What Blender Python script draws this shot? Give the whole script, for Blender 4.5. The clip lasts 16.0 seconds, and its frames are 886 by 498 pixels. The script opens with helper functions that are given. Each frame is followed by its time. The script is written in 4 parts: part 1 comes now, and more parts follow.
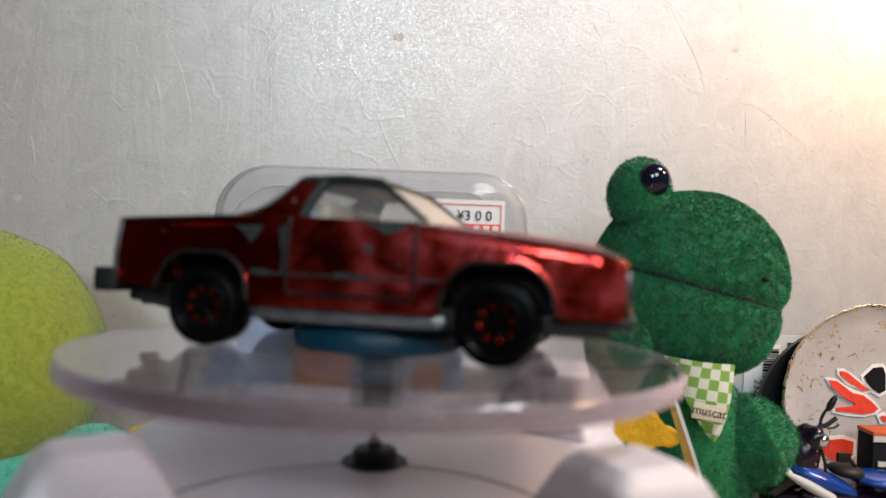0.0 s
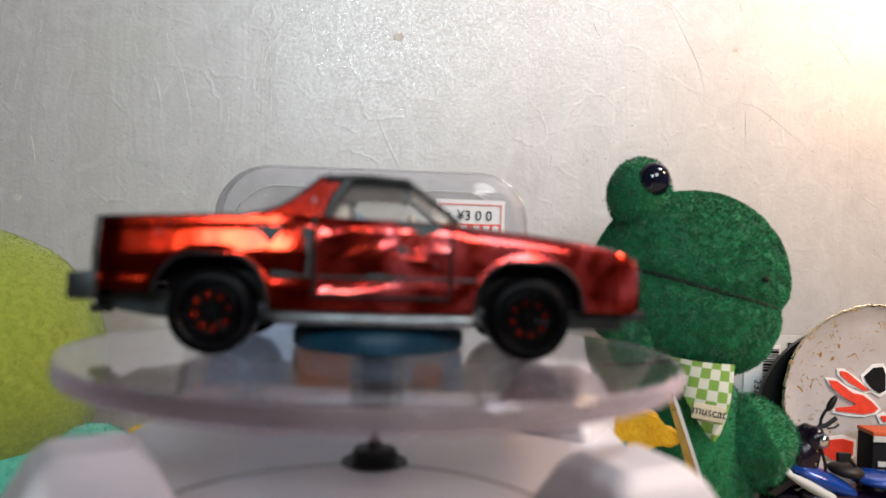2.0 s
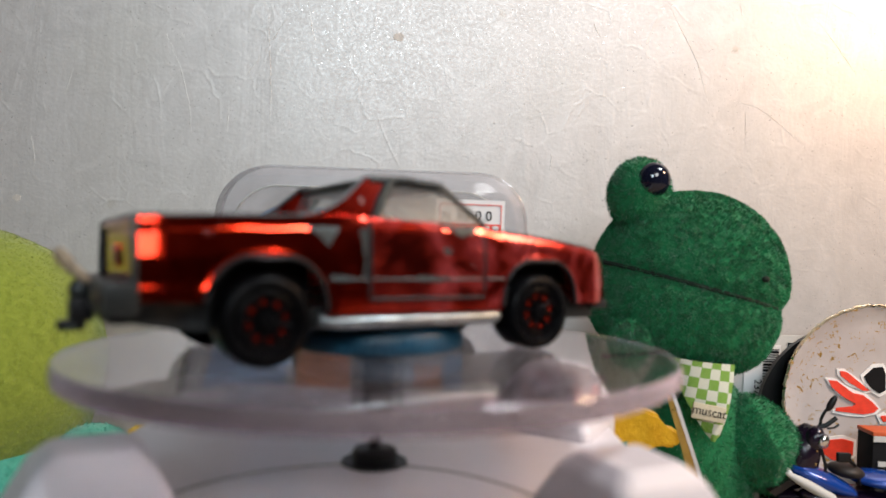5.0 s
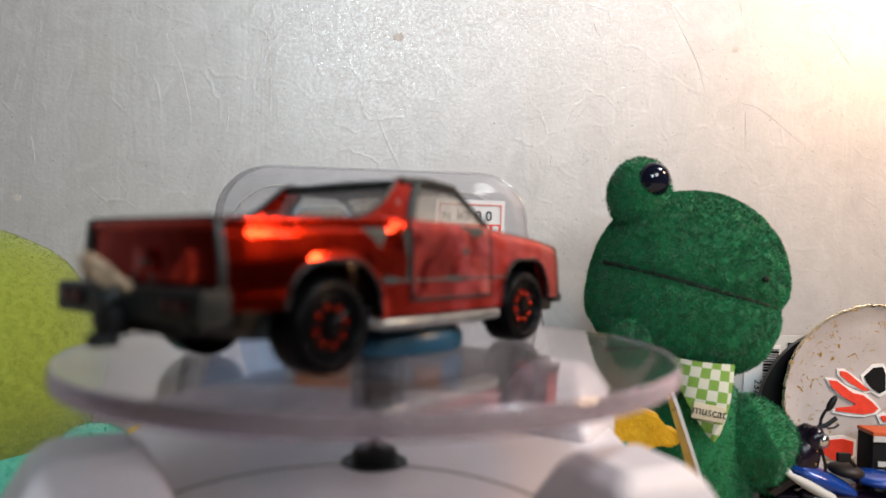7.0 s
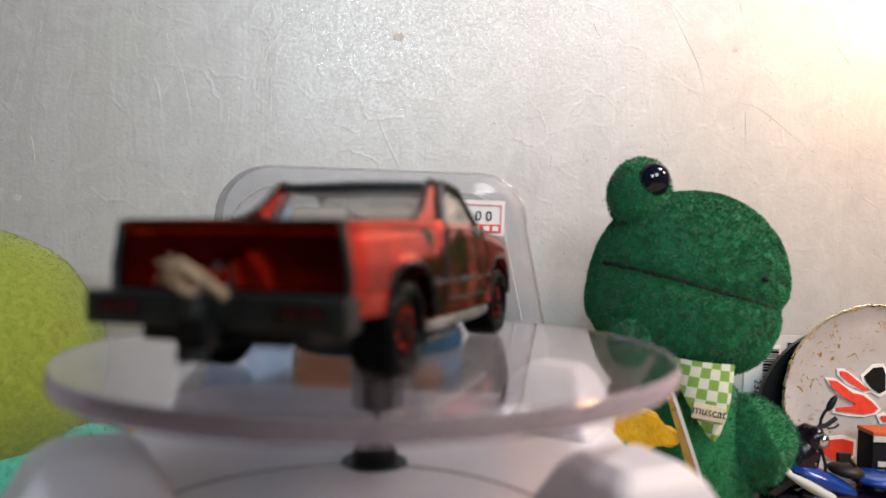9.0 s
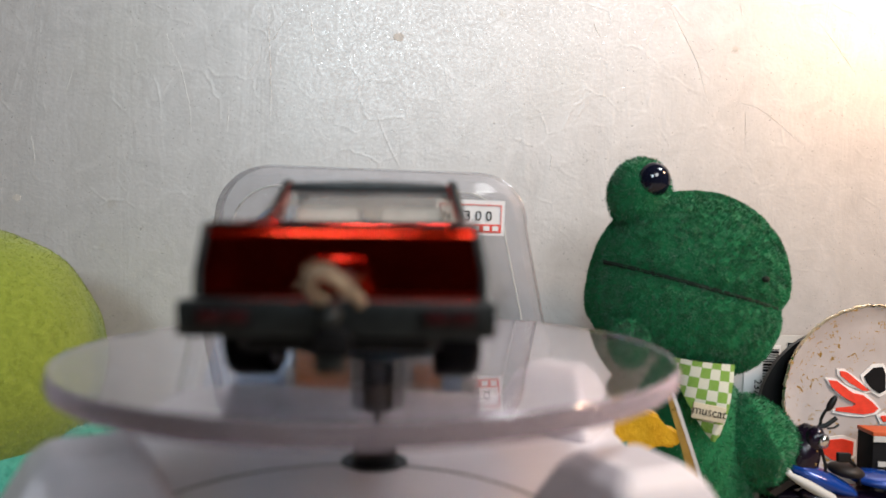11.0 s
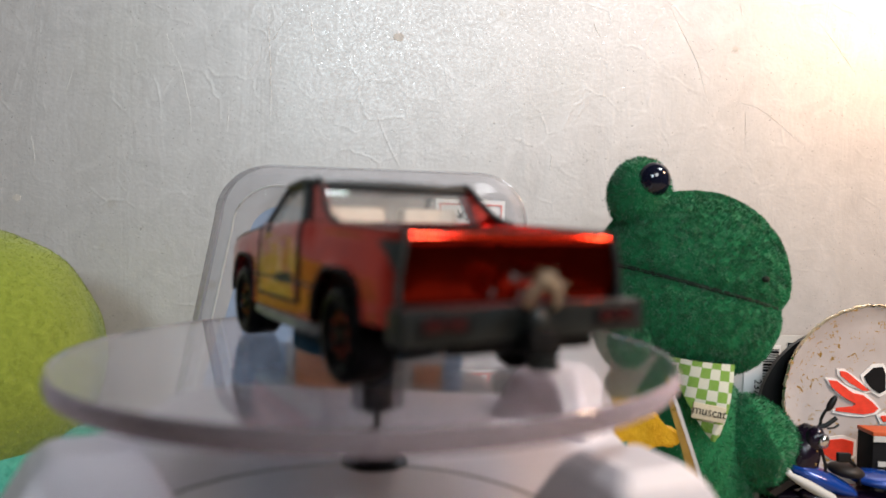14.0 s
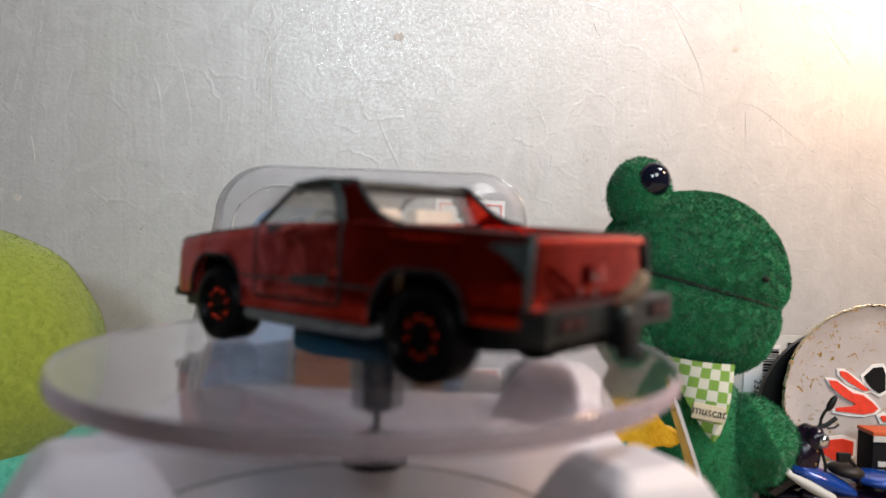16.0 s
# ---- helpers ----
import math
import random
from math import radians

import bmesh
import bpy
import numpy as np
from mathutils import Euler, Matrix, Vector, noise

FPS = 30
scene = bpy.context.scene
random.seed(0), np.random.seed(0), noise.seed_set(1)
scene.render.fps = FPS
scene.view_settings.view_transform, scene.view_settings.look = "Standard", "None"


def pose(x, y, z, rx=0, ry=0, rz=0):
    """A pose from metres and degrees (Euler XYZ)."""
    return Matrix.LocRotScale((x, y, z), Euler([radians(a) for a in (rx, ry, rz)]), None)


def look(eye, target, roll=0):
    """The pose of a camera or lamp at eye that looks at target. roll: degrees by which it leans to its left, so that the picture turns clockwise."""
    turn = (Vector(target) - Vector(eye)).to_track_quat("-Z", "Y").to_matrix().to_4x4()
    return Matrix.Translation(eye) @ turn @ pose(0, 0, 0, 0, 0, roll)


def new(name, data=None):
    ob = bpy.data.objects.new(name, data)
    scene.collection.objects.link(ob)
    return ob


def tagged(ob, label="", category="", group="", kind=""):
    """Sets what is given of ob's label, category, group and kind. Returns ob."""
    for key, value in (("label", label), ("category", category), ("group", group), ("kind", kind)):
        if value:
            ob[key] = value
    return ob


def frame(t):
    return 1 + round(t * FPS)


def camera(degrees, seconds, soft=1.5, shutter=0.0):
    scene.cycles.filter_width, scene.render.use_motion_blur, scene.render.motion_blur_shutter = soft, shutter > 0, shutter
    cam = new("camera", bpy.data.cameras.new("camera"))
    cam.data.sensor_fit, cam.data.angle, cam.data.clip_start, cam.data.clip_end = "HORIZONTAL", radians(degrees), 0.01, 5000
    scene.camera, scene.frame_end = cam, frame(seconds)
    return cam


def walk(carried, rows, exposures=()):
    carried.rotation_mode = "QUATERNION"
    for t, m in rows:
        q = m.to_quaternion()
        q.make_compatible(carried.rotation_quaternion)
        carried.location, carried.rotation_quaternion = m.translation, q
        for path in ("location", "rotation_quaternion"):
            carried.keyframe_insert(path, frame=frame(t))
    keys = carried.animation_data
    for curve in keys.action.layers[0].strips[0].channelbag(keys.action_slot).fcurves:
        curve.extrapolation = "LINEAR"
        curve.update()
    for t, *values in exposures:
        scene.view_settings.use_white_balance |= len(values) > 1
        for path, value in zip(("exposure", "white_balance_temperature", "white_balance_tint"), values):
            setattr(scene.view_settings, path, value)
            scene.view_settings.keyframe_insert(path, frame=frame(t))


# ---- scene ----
cam = camera(65.33, 16.0, soft=1.6)
cam.data.dof.use_dof = True
cam.data.dof.focus_distance = 0.215
cam.data.dof.aperture_fstop = 15.0
EYE = (0.00934, -0.10565, 0.0945)
CAM_POSE = look(EYE, (EYE[0], EYE[1] + 1.0, EYE[2] - 0.0120), 2.12)
walk(cam, [(0.0, CAM_POSE), (16.0, CAM_POSE)], [(0.0, 0.0), (16.0, 0.0)])

# ---- light ----
world = bpy.data.worlds.new("room_world")
scene.world = world
world.use_nodes = True
world.node_tree.nodes["Background"].inputs[0].default_value = (0.8, 0.88, 1.0, 1)
world.node_tree.nodes["Background"].inputs[1].default_value = 0.012


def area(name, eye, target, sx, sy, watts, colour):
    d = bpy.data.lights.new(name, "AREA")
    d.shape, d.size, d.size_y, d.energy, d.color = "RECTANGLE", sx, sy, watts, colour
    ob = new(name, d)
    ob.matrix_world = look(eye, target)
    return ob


# Unseen area lamps behind the camera, placed from highlights; no window or fixture built.
area("cool_front_light", (-0.18, -1.30, 0.62), (0, 0.1, 0.1), 0.30, 0.26, 6.5, (0.74, 0.90, 0.99))
area("front_key_light", (0.33, -1.05, 0.64), (0.0, 0.08, 0.10), 0.34, 0.28, 4.25, (0.97, 0.97, 0.97))
area("side_lamp_light", (0.45, -0.23, 0.70), (0.02, 0.08, 0.10), 0.16, 0.16, 4.7, (0.90, 0.95, 1.0))
area("desk_lamp_light", (0.300, -0.035, 0.262), (0.12, 0.12, 0.10), 0.05, 0.05, 0.68, (1.0, 0.62, 0.36))

# ---- materials ----
MM = 0.001


class Nodes:
    """A node material and short ways to wire it."""

    def __init__(self, name):
        self.mat = bpy.data.materials.new(name)
        self.mat.use_nodes = True
        self.t = self.mat.node_tree
        self.b = self.t.nodes["Principled BSDF"]
        self.out = self.t.nodes["Material Output"]
        tc = self.t.nodes.new("ShaderNodeTexCoord")
        self.co = tc.outputs["Object"]

    def node(self, kind, **sockets):
        n = self.t.nodes.new(kind)
        for k, v in sockets.items():
            self.put(n.inputs[k.replace("_", " ")], v)
        return n

    def put(self, socket, v):
        if isinstance(v, bpy.types.NodeSocket):
            self.t.links.new(v, socket)
        else:
            socket.default_value = v

    def noise(self, scale, detail=4, rough=0.6, stretch=None, warp=0.0):
        co = self.co
        if stretch:
            m = self.node("ShaderNodeMapping", Vector=co)
            m.inputs["Scale"].default_value = stretch
            co = m.outputs[0]
        n = self.node("ShaderNodeTexNoise", Vector=co, Scale=scale, Detail=detail, Roughness=rough)
        n.inputs["Distortion"].default_value = warp
        return n.outputs["Fac"]

    def ramp(self, fac, stops):
        r = self.t.nodes.new("ShaderNodeValToRGB")
        self.put(r.inputs[0], fac)
        el = r.color_ramp.elements
        while len(el) < len(stops):
            el.new(0.5)
        for e, (p, c) in zip(el, stops):
            e.position = p
            e.color = (*c, 1) if isinstance(c, tuple) else (c, c, c, 1)
        return r.outputs[0]

    def mix(self, fac, a, b, blend="MIX"):
        m = self.t.nodes.new("ShaderNodeMix")
        m.data_type, m.blend_type = "RGBA", blend
        self.put(m.inputs[0], fac)
        for s, v in ((m.inputs[6], a), (m.inputs[7], b)):
            self.put(s, (*v, 1) if isinstance(v, tuple) else v)
        return m.outputs[2]

    def bump(self, height, dist, strength=1.0, normal=None):
        n = self.node("ShaderNodeBump", Height=height, Distance=dist, Strength=strength)
        if normal is not None:
            self.put(n.inputs["Normal"], normal)
        return n.outputs[0]

    def set(self, **kw):
        for k, v in kw.items():
            self.put(self.b.inputs[k.replace("_", " ")], (*v, 1) if isinstance(v, tuple) and len(v) == 3 else v)
        return self


def plain(name, colour, rough=0.5, metal=0.0, var=0.15, scale=400, bump=0.00004, spec=0.5):
    n = Nodes(name)
    f = n.noise(scale, 5)
    dark = tuple(c * (1 - var) for c in colour)
    lite = tuple(min(1, c * (1 + var)) for c in colour)
    n.set(Base_Color=n.ramp(f, [(0.3, dark), (0.7, lite)]), Metallic=metal, Specular_IOR_Level=spec,
          Roughness=n.ramp(n.noise(scale * 0.23, 3), [(0.3, max(0.02, rough - 0.08)), (0.7, min(1, rough + 0.08))]))
    if bump:
        n.set(Normal=n.bump(f, bump, 0.6))
    return n.mat


def wall_material():
    n = Nodes("pearl_wallpaper")
    fine = n.noise(900, 3, 0.6)
    mid = n.noise(90, 6, 0.7, warp=1.2)
    big = n.noise(14, 3, 0.5)
    streak = n.noise(45, 4, 0.6, stretch=(1.0, 1.0, 0.16), warp=0.8)
    # crinkle lines: thin ridges where a warped noise crosses its middle
    c1 = n.ramp(n.noise(18.7, 2, 0.5, stretch=(1.0, 1.0, 0.4), warp=0.8), [(0.492, 0.0), (0.5, 1.0), (0.508, 0.0)])
    gate = n.ramp(n.noise(24, 2, 0.5), [(0.56, 0.0), (0.68, 1.0)])
    crease = n.mix(1.0, c1, gate, "MULTIPLY")
    cells = n.node("ShaderNodeTexVoronoi", Scale=64.0)
    cells.feature = "DISTANCE_TO_EDGE"
    warp = n.node("ShaderNodeTexNoise", Vector=n.co, Scale=38.0, Detail=3.0)
    n.put(cells.inputs["Vector"], n.mix(0.018, n.co, warp.outputs["Color"], "ADD"))
    wrinkle = n.mix(1.0, n.ramp(cells.outputs["Distance"], [(0.0, 1.0), (0.05, 0.0)]),
                    n.ramp(n.noise(30, 3, 0.6), [(0.46, 0.0), (0.62, 1.0)]), "MULTIPLY")
    glint = n.ramp(n.noise(1300, 1, 0.5), [(0.735, 0.0), (0.76, 1.0)])
    col = n.ramp(mid, [(0.3, (0.49, 0.46, 0.443)), (0.7, (0.58, 0.545, 0.527))])
    col = n.mix(n.ramp(streak, [(0.4, 0.0), (0.75, 0.35)]), col, (0.61, 0.585, 0.57))
    col = n.mix(n.ramp(big, [(0.55, 0.0), (0.8, 0.35)]), col, (0.46, 0.43, 0.36))
    spots = n.ramp(n.noise(60, 2, 0.5), [(0.72, 0.0), (0.78, 0.5)])
    col = n.mix(spots, col, (0.40, 0.33, 0.25))
    n.set(Base_Color=col, Metallic=0.38, Specular_IOR_Level=0.6,
          Roughness=n.mix(glint, n.ramp(fine, [(0.3, 0.36), (0.7, 0.56)]), (0.14, 0.14, 0.14)))
    b = n.bump(fine, 0.00014, 0.32)
    b = n.bump(mid, 0.0006, 0.17, b)
    b = n.bump(wrinkle, 0.0003, 0.13, b)
    b = n.bump(streak, 0.0007, 0.34, b)
    b = n.bump(crease, 0.0003, 0.15, b)
    n.set(Normal=b)
    return n.mat


def car_paint(name="red_candy_paint", wave_scale=260, wave_depth=0.00022, wave_stretch=(1.0, 1.0, 1.0), wave_strength=0.18, chip=0.665, coat=0.15):
    """Red candy lacquer over bare zinc, rubbed through here and there."""
    n = Nodes(name)
    wave = n.noise(wave_scale, 2, 0.45, stretch=wave_stretch, warp=0.9)
    chips = n.ramp(n.noise(150, 5, 0.6, warp=0.4), [(chip, 0.0), (chip + 0.013, 1.0)])
    fine = n.ramp(n.noise(1500, 2), [(0.70, 0.0), (0.74, 1.0)])
    bare = n.mix(1.0, chips, n.mix(1.0, fine, (0.25, 0.25, 0.25), "MULTIPLY"), "ADD")
    red = n.ramp(n.noise(320, 3), [(0.3, (0.40, 0.012, 0.004)), (0.7, (0.60, 0.030, 0.007))])
    # pinkish, less metallic noise patches over doors and front wings
    along = n.node("ShaderNodeSeparateXYZ", Vector=n.co).outputs["X"]
    reach = n.node("ShaderNodeMapRange", Value=along, From_Min=-0.014, From_Max=0.004).outputs[0]
    pink_mix = n.mix(1.0, reach, n.ramp(n.noise(170, 3, 0.5, warp=0.8), [(0.36, 0.02), (0.62, 0.50)]), "MULTIPLY")
    red = n.mix(pink_mix, red, (0.40, 0.105, 0.13))
    shine = n.mix(bare, n.ramp(pink_mix, [(0.0, 1.0), (1.0, 0.30)]), (0.55, 0.55, 0.55))
    n.set(Base_Color=n.mix(bare, red, (0.10, 0.105, 0.11)), Metallic=shine,
          Roughness=n.mix(bare, n.ramp(pink_mix, [(0.0, 0.15), (1.0, 0.28)]), (0.45, 0.45, 0.45)), Coat_Weight=n.ramp(bare, [(0.0, coat), (1.0, 0.1)]),
          Coat_Roughness=0.10)
    bump = n.bump(wave, wave_depth, wave_strength)
    n.set(Normal=bump)
    n.put(n.b.inputs["Coat Normal"], bump)
    return n.mat


def clear_plastic(name, tint, gloss=0.06, haze=0.0, rough=0.05, milk=(0.75, 0.75, 0.74)):
    n = Nodes(name)
    t = n.t.nodes.new("ShaderNodeBsdfTransparent")
    t.inputs[0].default_value = (*tint, 1)
    g = n.t.nodes.new("ShaderNodeBsdfGlossy")
    g.inputs["Roughness"].default_value = rough
    lw = n.node("ShaderNodeLayerWeight", Blend=0.5)
    pw = n.node("ShaderNodeMath")
    pw.operation = "POWER"
    n.put(pw.inputs[0], lw.outputs["Facing"])
    pw.inputs[1].default_value = 4.0
    add = n.node("ShaderNodeMath")
    add.operation = "ADD"
    add.use_clamp = True
    n.put(add.inputs[0], pw.outputs[0])
    add.inputs[1].default_value = gloss
    m = n.t.nodes.new("ShaderNodeMixShader")
    n.put(m.inputs[0], add.outputs[0])
    n.put(m.inputs[1], t.outputs[0])
    n.put(m.inputs[2], g.outputs[0])
    last = m.outputs[0]
    if haze:
        d = n.node("ShaderNodeBsdfDiffuse")
        d.inputs[0].default_value = (*milk, 1)
        h = n.t.nodes.new("ShaderNodeMixShader")
        n.put(h.inputs[0], n.ramp(n.noise(60, 3), [(0.3, haze * 0.6), (0.7, haze * 1.4)]))
        n.put(h.inputs[1], last)
        n.put(h.inputs[2], d.outputs[0])
        last = h.outputs[0]
    n.t.links.new(last, n.out.inputs[0])
    return n.mat


def plush(name, dark, lite):
    n = Nodes(name)
    f = n.noise(500, 4, 0.7)
    g = n.noise(60, 3)
    col = n.ramp(f, [(0.3, dark), (0.72, lite)])
    col = n.mix(n.ramp(g, [(0.35, 0.0), (0.7, 0.12)]), col, tuple(c * 0.55 for c in dark))
    n.set(Base_Color=col, Roughness=0.95, Specular_IOR_Level=0.15, Sheen_Weight=0.25, Sheen_Roughness=0.5)
    n.set(Normal=n.bump(f, 0.0006, 0.8))
    return n.mat


def check_cloth():
    n = Nodes("checked_cloth")
    m = n.node("ShaderNodeMapping", Vector=n.co)
    m.inputs["Location"].default_value = (0.0013, 0.5, 0.0008)
    m.inputs["Rotation"].default_value = (0, radians(-8), 0)
    m.inputs["Scale"].default_value = (1, 0, 1)
    c = n.node("ShaderNodeTexChecker", Vector=m.outputs[0], Scale=1 / 0.0027)
    c.inputs["Color1"].default_value = (0.12, 0.27, 0.02, 1)
    c.inputs["Color2"].default_value = (0.52, 0.54, 0.48, 1)
    w = n.noise(2500, 2)
    n.set(Base_Color=n.mix(n.ramp(w, [(0.3, 0.0), (0.7, 0.25)]), c.outputs[0], (0.35, 0.4, 0.25)), Roughness=0.9,
          Normal=n.bump(w, 0.0001, 0.6))
    return n.mat


def fan_paper():
    n = Nodes("gold_flecked_paper")
    flecks = n.ramp(n.noise(520, 4, 0.7, warp=0.8), [(0.59, 0.0), (0.64, 1.0)])
    col = n.ramp(n.noise(70, 3), [(0.3, (0.37, 0.33, 0.32)), (0.7, (0.47, 0.43, 0.42))])
    n.set(Base_Color=n.mix(flecks, col, (0.46, 0.29, 0.07)), Metallic=n.ramp(flecks, [(0, 0.0), (1, 0.8)]), Roughness=0.42)
    return n.mat


def disc_plastic(name, tint, haze, rough):
    n = Nodes(name)
    g = n.t.nodes.new("ShaderNodeBsdfGlass")
    g.inputs[0].default_value = (*tint, 1)
    g.inputs["IOR"].default_value = 1.49
    n.put(g.inputs["Roughness"], n.ramp(n.noise(90, 3), [(0.3, rough * 0.6), (0.7, rough * 1.4)]))
    d = n.node("ShaderNodeBsdfDiffuse")
    d.inputs[0].default_value = (0.62, 0.56, 0.60, 1)
    h = n.t.nodes.new("ShaderNodeMixShader")
    n.put(h.inputs[0], n.ramp(n.noise(35, 4), [(0.3, haze * 0.7), (0.7, haze * 1.3)]))
    n.put(h.inputs[1], g.outputs[0])
    n.put(h.inputs[2], d.outputs[0])
    n.t.links.new(h.outputs[0], n.out.inputs[0])
    return n.mat


WALL = wall_material()
ROOM = plain("room_paint", (0.055, 0.05, 0.045), 0.8, scale=20, bump=0.0003)
WOOD = plain("table_laminate", (0.32, 0.24, 0.16), 0.5, scale=60)
PAINT = car_paint()
DENT = car_paint("red_candy_paint_dented", 125, 0.0022, (0.75, 1.0, 1.35), 0.34, 0.66, 0.8)
ZINC = plain("worn_zinc", (0.17, 0.18, 0.19), 0.36, 0.9, 0.35, 500)
SILVER = plain("bright_zinc", (0.27, 0.30, 0.31), 0.36, 0.85, 0.25, 500)
DARK = plain("dark_grey_plastic", (0.006, 0.006, 0.007), 0.5, 0.0, 0.3, 500, spec=0.2)
HEADLINER = plain("brown_headliner", (0.13, 0.06, 0.04), 0.6, 0.0, 0.2, 300)
EDGE = plain("worn_dark_metal", (0.020, 0.023, 0.024), 0.45, 0.35, 0.45, 420)
WORN = plain("bare_grey_zinc", (0.034, 0.042, 0.043), 0.5, 0.5, 0.4, 420)
GUNMETAL = plain("bumper_zinc", (0.022, 0.026, 0.027), 0.42, 0.5, 0.4, 450)
TYRE = plain("tyre_plastic", (0.0025, 0.0025, 0.003), 0.34, 0.0, 0.3, 700, spec=0.06)
RIM = plain("red_chrome", (0.30, 0.016, 0.005), 0.22, 0.95, 0.2, 900)
CREAM = plain("cream_interior_plastic", (0.55, 0.47, 0.38), 0.55, 0.0, 0.12, 300)
TAN = plain("frayed_tan_cord", (0.33, 0.25, 0.17), 0.9, 0.0, 0.35, 900, 0.0003)
LAMP_RED = plain("lamp_red", (0.04, 0.003, 0.005), 0.25, 0.2)
BLUE_CAP = plain("blue_cap_plastic", (0.003, 0.050, 0.095), 0.4, 0.0, 0.2, 300)
WHITE = plain("white_plastic", (0.65, 0.615, 0.65), 0.38, 0.0, 0.03, 120, 0.00003)
GROOVE = plain("groove_grey", (0.20, 0.19, 0.19), 0.7)
BLACK = plain("black_plastic", (0.005, 0.005, 0.0055), 0.42, 0.0, 0.2, 600, spec=0.25)
DISC = disc_plastic("clear_acrylic", (0.97, 0.95, 0.97), 0.022, 0.03)
RIMEDGE = disc_plastic("acrylic_edge", (0.95, 0.90, 0.93), 0.20, 0.09)
SLEEVE = clear_plastic("clear_sleeve", (0.72, 0.72, 0.74), 0.05, 0.06)
GLASS = clear_plastic("window_plastic", (0.95, 0.94, 0.91), 0.04, 0.16)
SCREEN = clear_plastic("windscreen_plastic", (0.90, 0.84, 0.77), 0.03, 0.45, 0.08, (0.62, 0.51, 0.40))
BLISTER = clear_plastic("blister_plastic", (0.86, 0.87, 0.88), 0.04, 0.08, 0.10)
BLISTER_WALL = clear_plastic("blister_side_plastic", (0.78, 0.78, 0.80), 0.05, 0.26, 0.12, (0.40, 0.39, 0.42))
CRINKLE = plain("wallpaper_crease", (0.53, 0.505, 0.475), 0.4, 0.3, 0.2, 300)
STAIN = plain("brown_stain", (0.50, 0.455, 0.415), 0.6, 0.1, 0.2, 300)
STEEL = plain("steel_rod", (0.10, 0.10, 0.11), 0.35, 0.8)
FUR_GREEN = plush("green_fur", (0.007, 0.122, 0.042), (0.015, 0.195, 0.072))
GREEN = plush("green_plush", (0.008, 0.125, 0.042), (0.013, 0.175, 0.064))
LIME = plush("lime_plush", (0.165, 0.205, 0.022), (0.25, 0.30, 0.042))
TEAL = plush("teal_plush", (0.04, 0.23, 0.165), (0.085, 0.34, 0.25))
YELLOW = plush("yellow_felt", (0.55, 0.30, 0.008), (0.72, 0.42, 0.02))
CHECK = check_cloth()
CLOTH_CREAM = plain("cream_cloth", (0.50, 0.46, 0.34), 0.9, 0, 0.08, 900, 0.0001)
EYE_BLACK = plain("glossy_eye", (0.006, 0.007, 0.016), 0.06, 0.0, 0.1, 100, 0)
THREAD = plain("dark_thread", (0.004, 0.012, 0.006), 0.9)
INK = plain("black_ink", (0.006, 0.006, 0.007), 0.75, spec=0.15)
PAPER = plain("white_paper", (0.72, 0.71, 0.70), 0.75, 0, 0.04, 300)
GREY_CARD = plain("grey_card", (0.46, 0.46, 0.44), 0.8, 0, 0.06, 200)
BOX_RED = plain("box_orange_red", (0.50, 0.085, 0.02), 0.5)
SEAT_BROWN = plain("taupe_plastic", (0.014, 0.011, 0.010), 0.5, spec=0.25)
RED_PRINT = plain("red_print", (0.70, 0.045, 0.02), 0.5)
ORANGE = plain("orange_print", (0.62, 0.22, 0.04), 0.6)
SKYBLUE = plain("pale_blue_print", (0.22, 0.34, 0.50), 0.6)
GOLD = plain("gold_ribbon", (0.50, 0.33, 0.08), 0.35, 0.6)
FAN = fan_paper()
FOIL = plain("pale_gold_foil", (0.85, 0.74, 0.55), 0.30, 1.0, 0.2, 600)
# scooter blue, darkened so its colour holds the shade over it
BLUE = plain("blue_paint", (0.006, 0.042, 0.24), 0.22, 0.2, 0.15, 200)
MAROON = plain("black_purple_paint", (0.008, 0.004, 0.011), 0.22, spec=0.35)
CHROME = plain("chrome", (0.7, 0.7, 0.72), 0.12, 1.0, 0.1, 500)


# ---- mesh helpers (millimetres in, metres out) ----
def part(name, bm, material, parent, label="", smooth=True, angle=35):
    me = bpy.data.meshes.new(name)
    bmesh.ops.recalc_face_normals(bm, faces=bm.faces)
    bmesh.ops.scale(bm, vec=(MM, MM, MM), verts=bm.verts)
    for f in bm.faces:
        f.smooth = smooth
    if smooth:
        for e in bm.edges:
            if len(e.link_faces) == 2 and e.calc_face_angle(0) > radians(angle):
                e.smooth = False
    bm.to_mesh(me)
    bm.free()
    me.materials.append(material)
    ob = new(name, me)
    if parent is not None:
        ob.parent = parent
    if label:
        tagged(ob, label)
    return ob


def thing(name, m, label, category, group="", kind=""):
    ob = new(name)
    ob.empty_display_size = 0.005
    ob.matrix_world = m
    return tagged(ob, label, category, group, kind)


def grid(rows, close=False, bm=None, caps=False):
    bm = bm or bmesh.new()
    vs = [[bm.verts.new(p) for p in r] for r in rows]
    n = len(rows[0])
    for a, b in zip(vs, vs[1:]):
        for i in range(n if close else n - 1):
            j = (i + 1) % n
            try:
                bm.faces.new((a[i], a[j], b[j], b[i]))
            except ValueError:
                pass
    if caps:
        bm.faces.new(vs[0])
        bm.faces.new(vs[-1])
    return bm


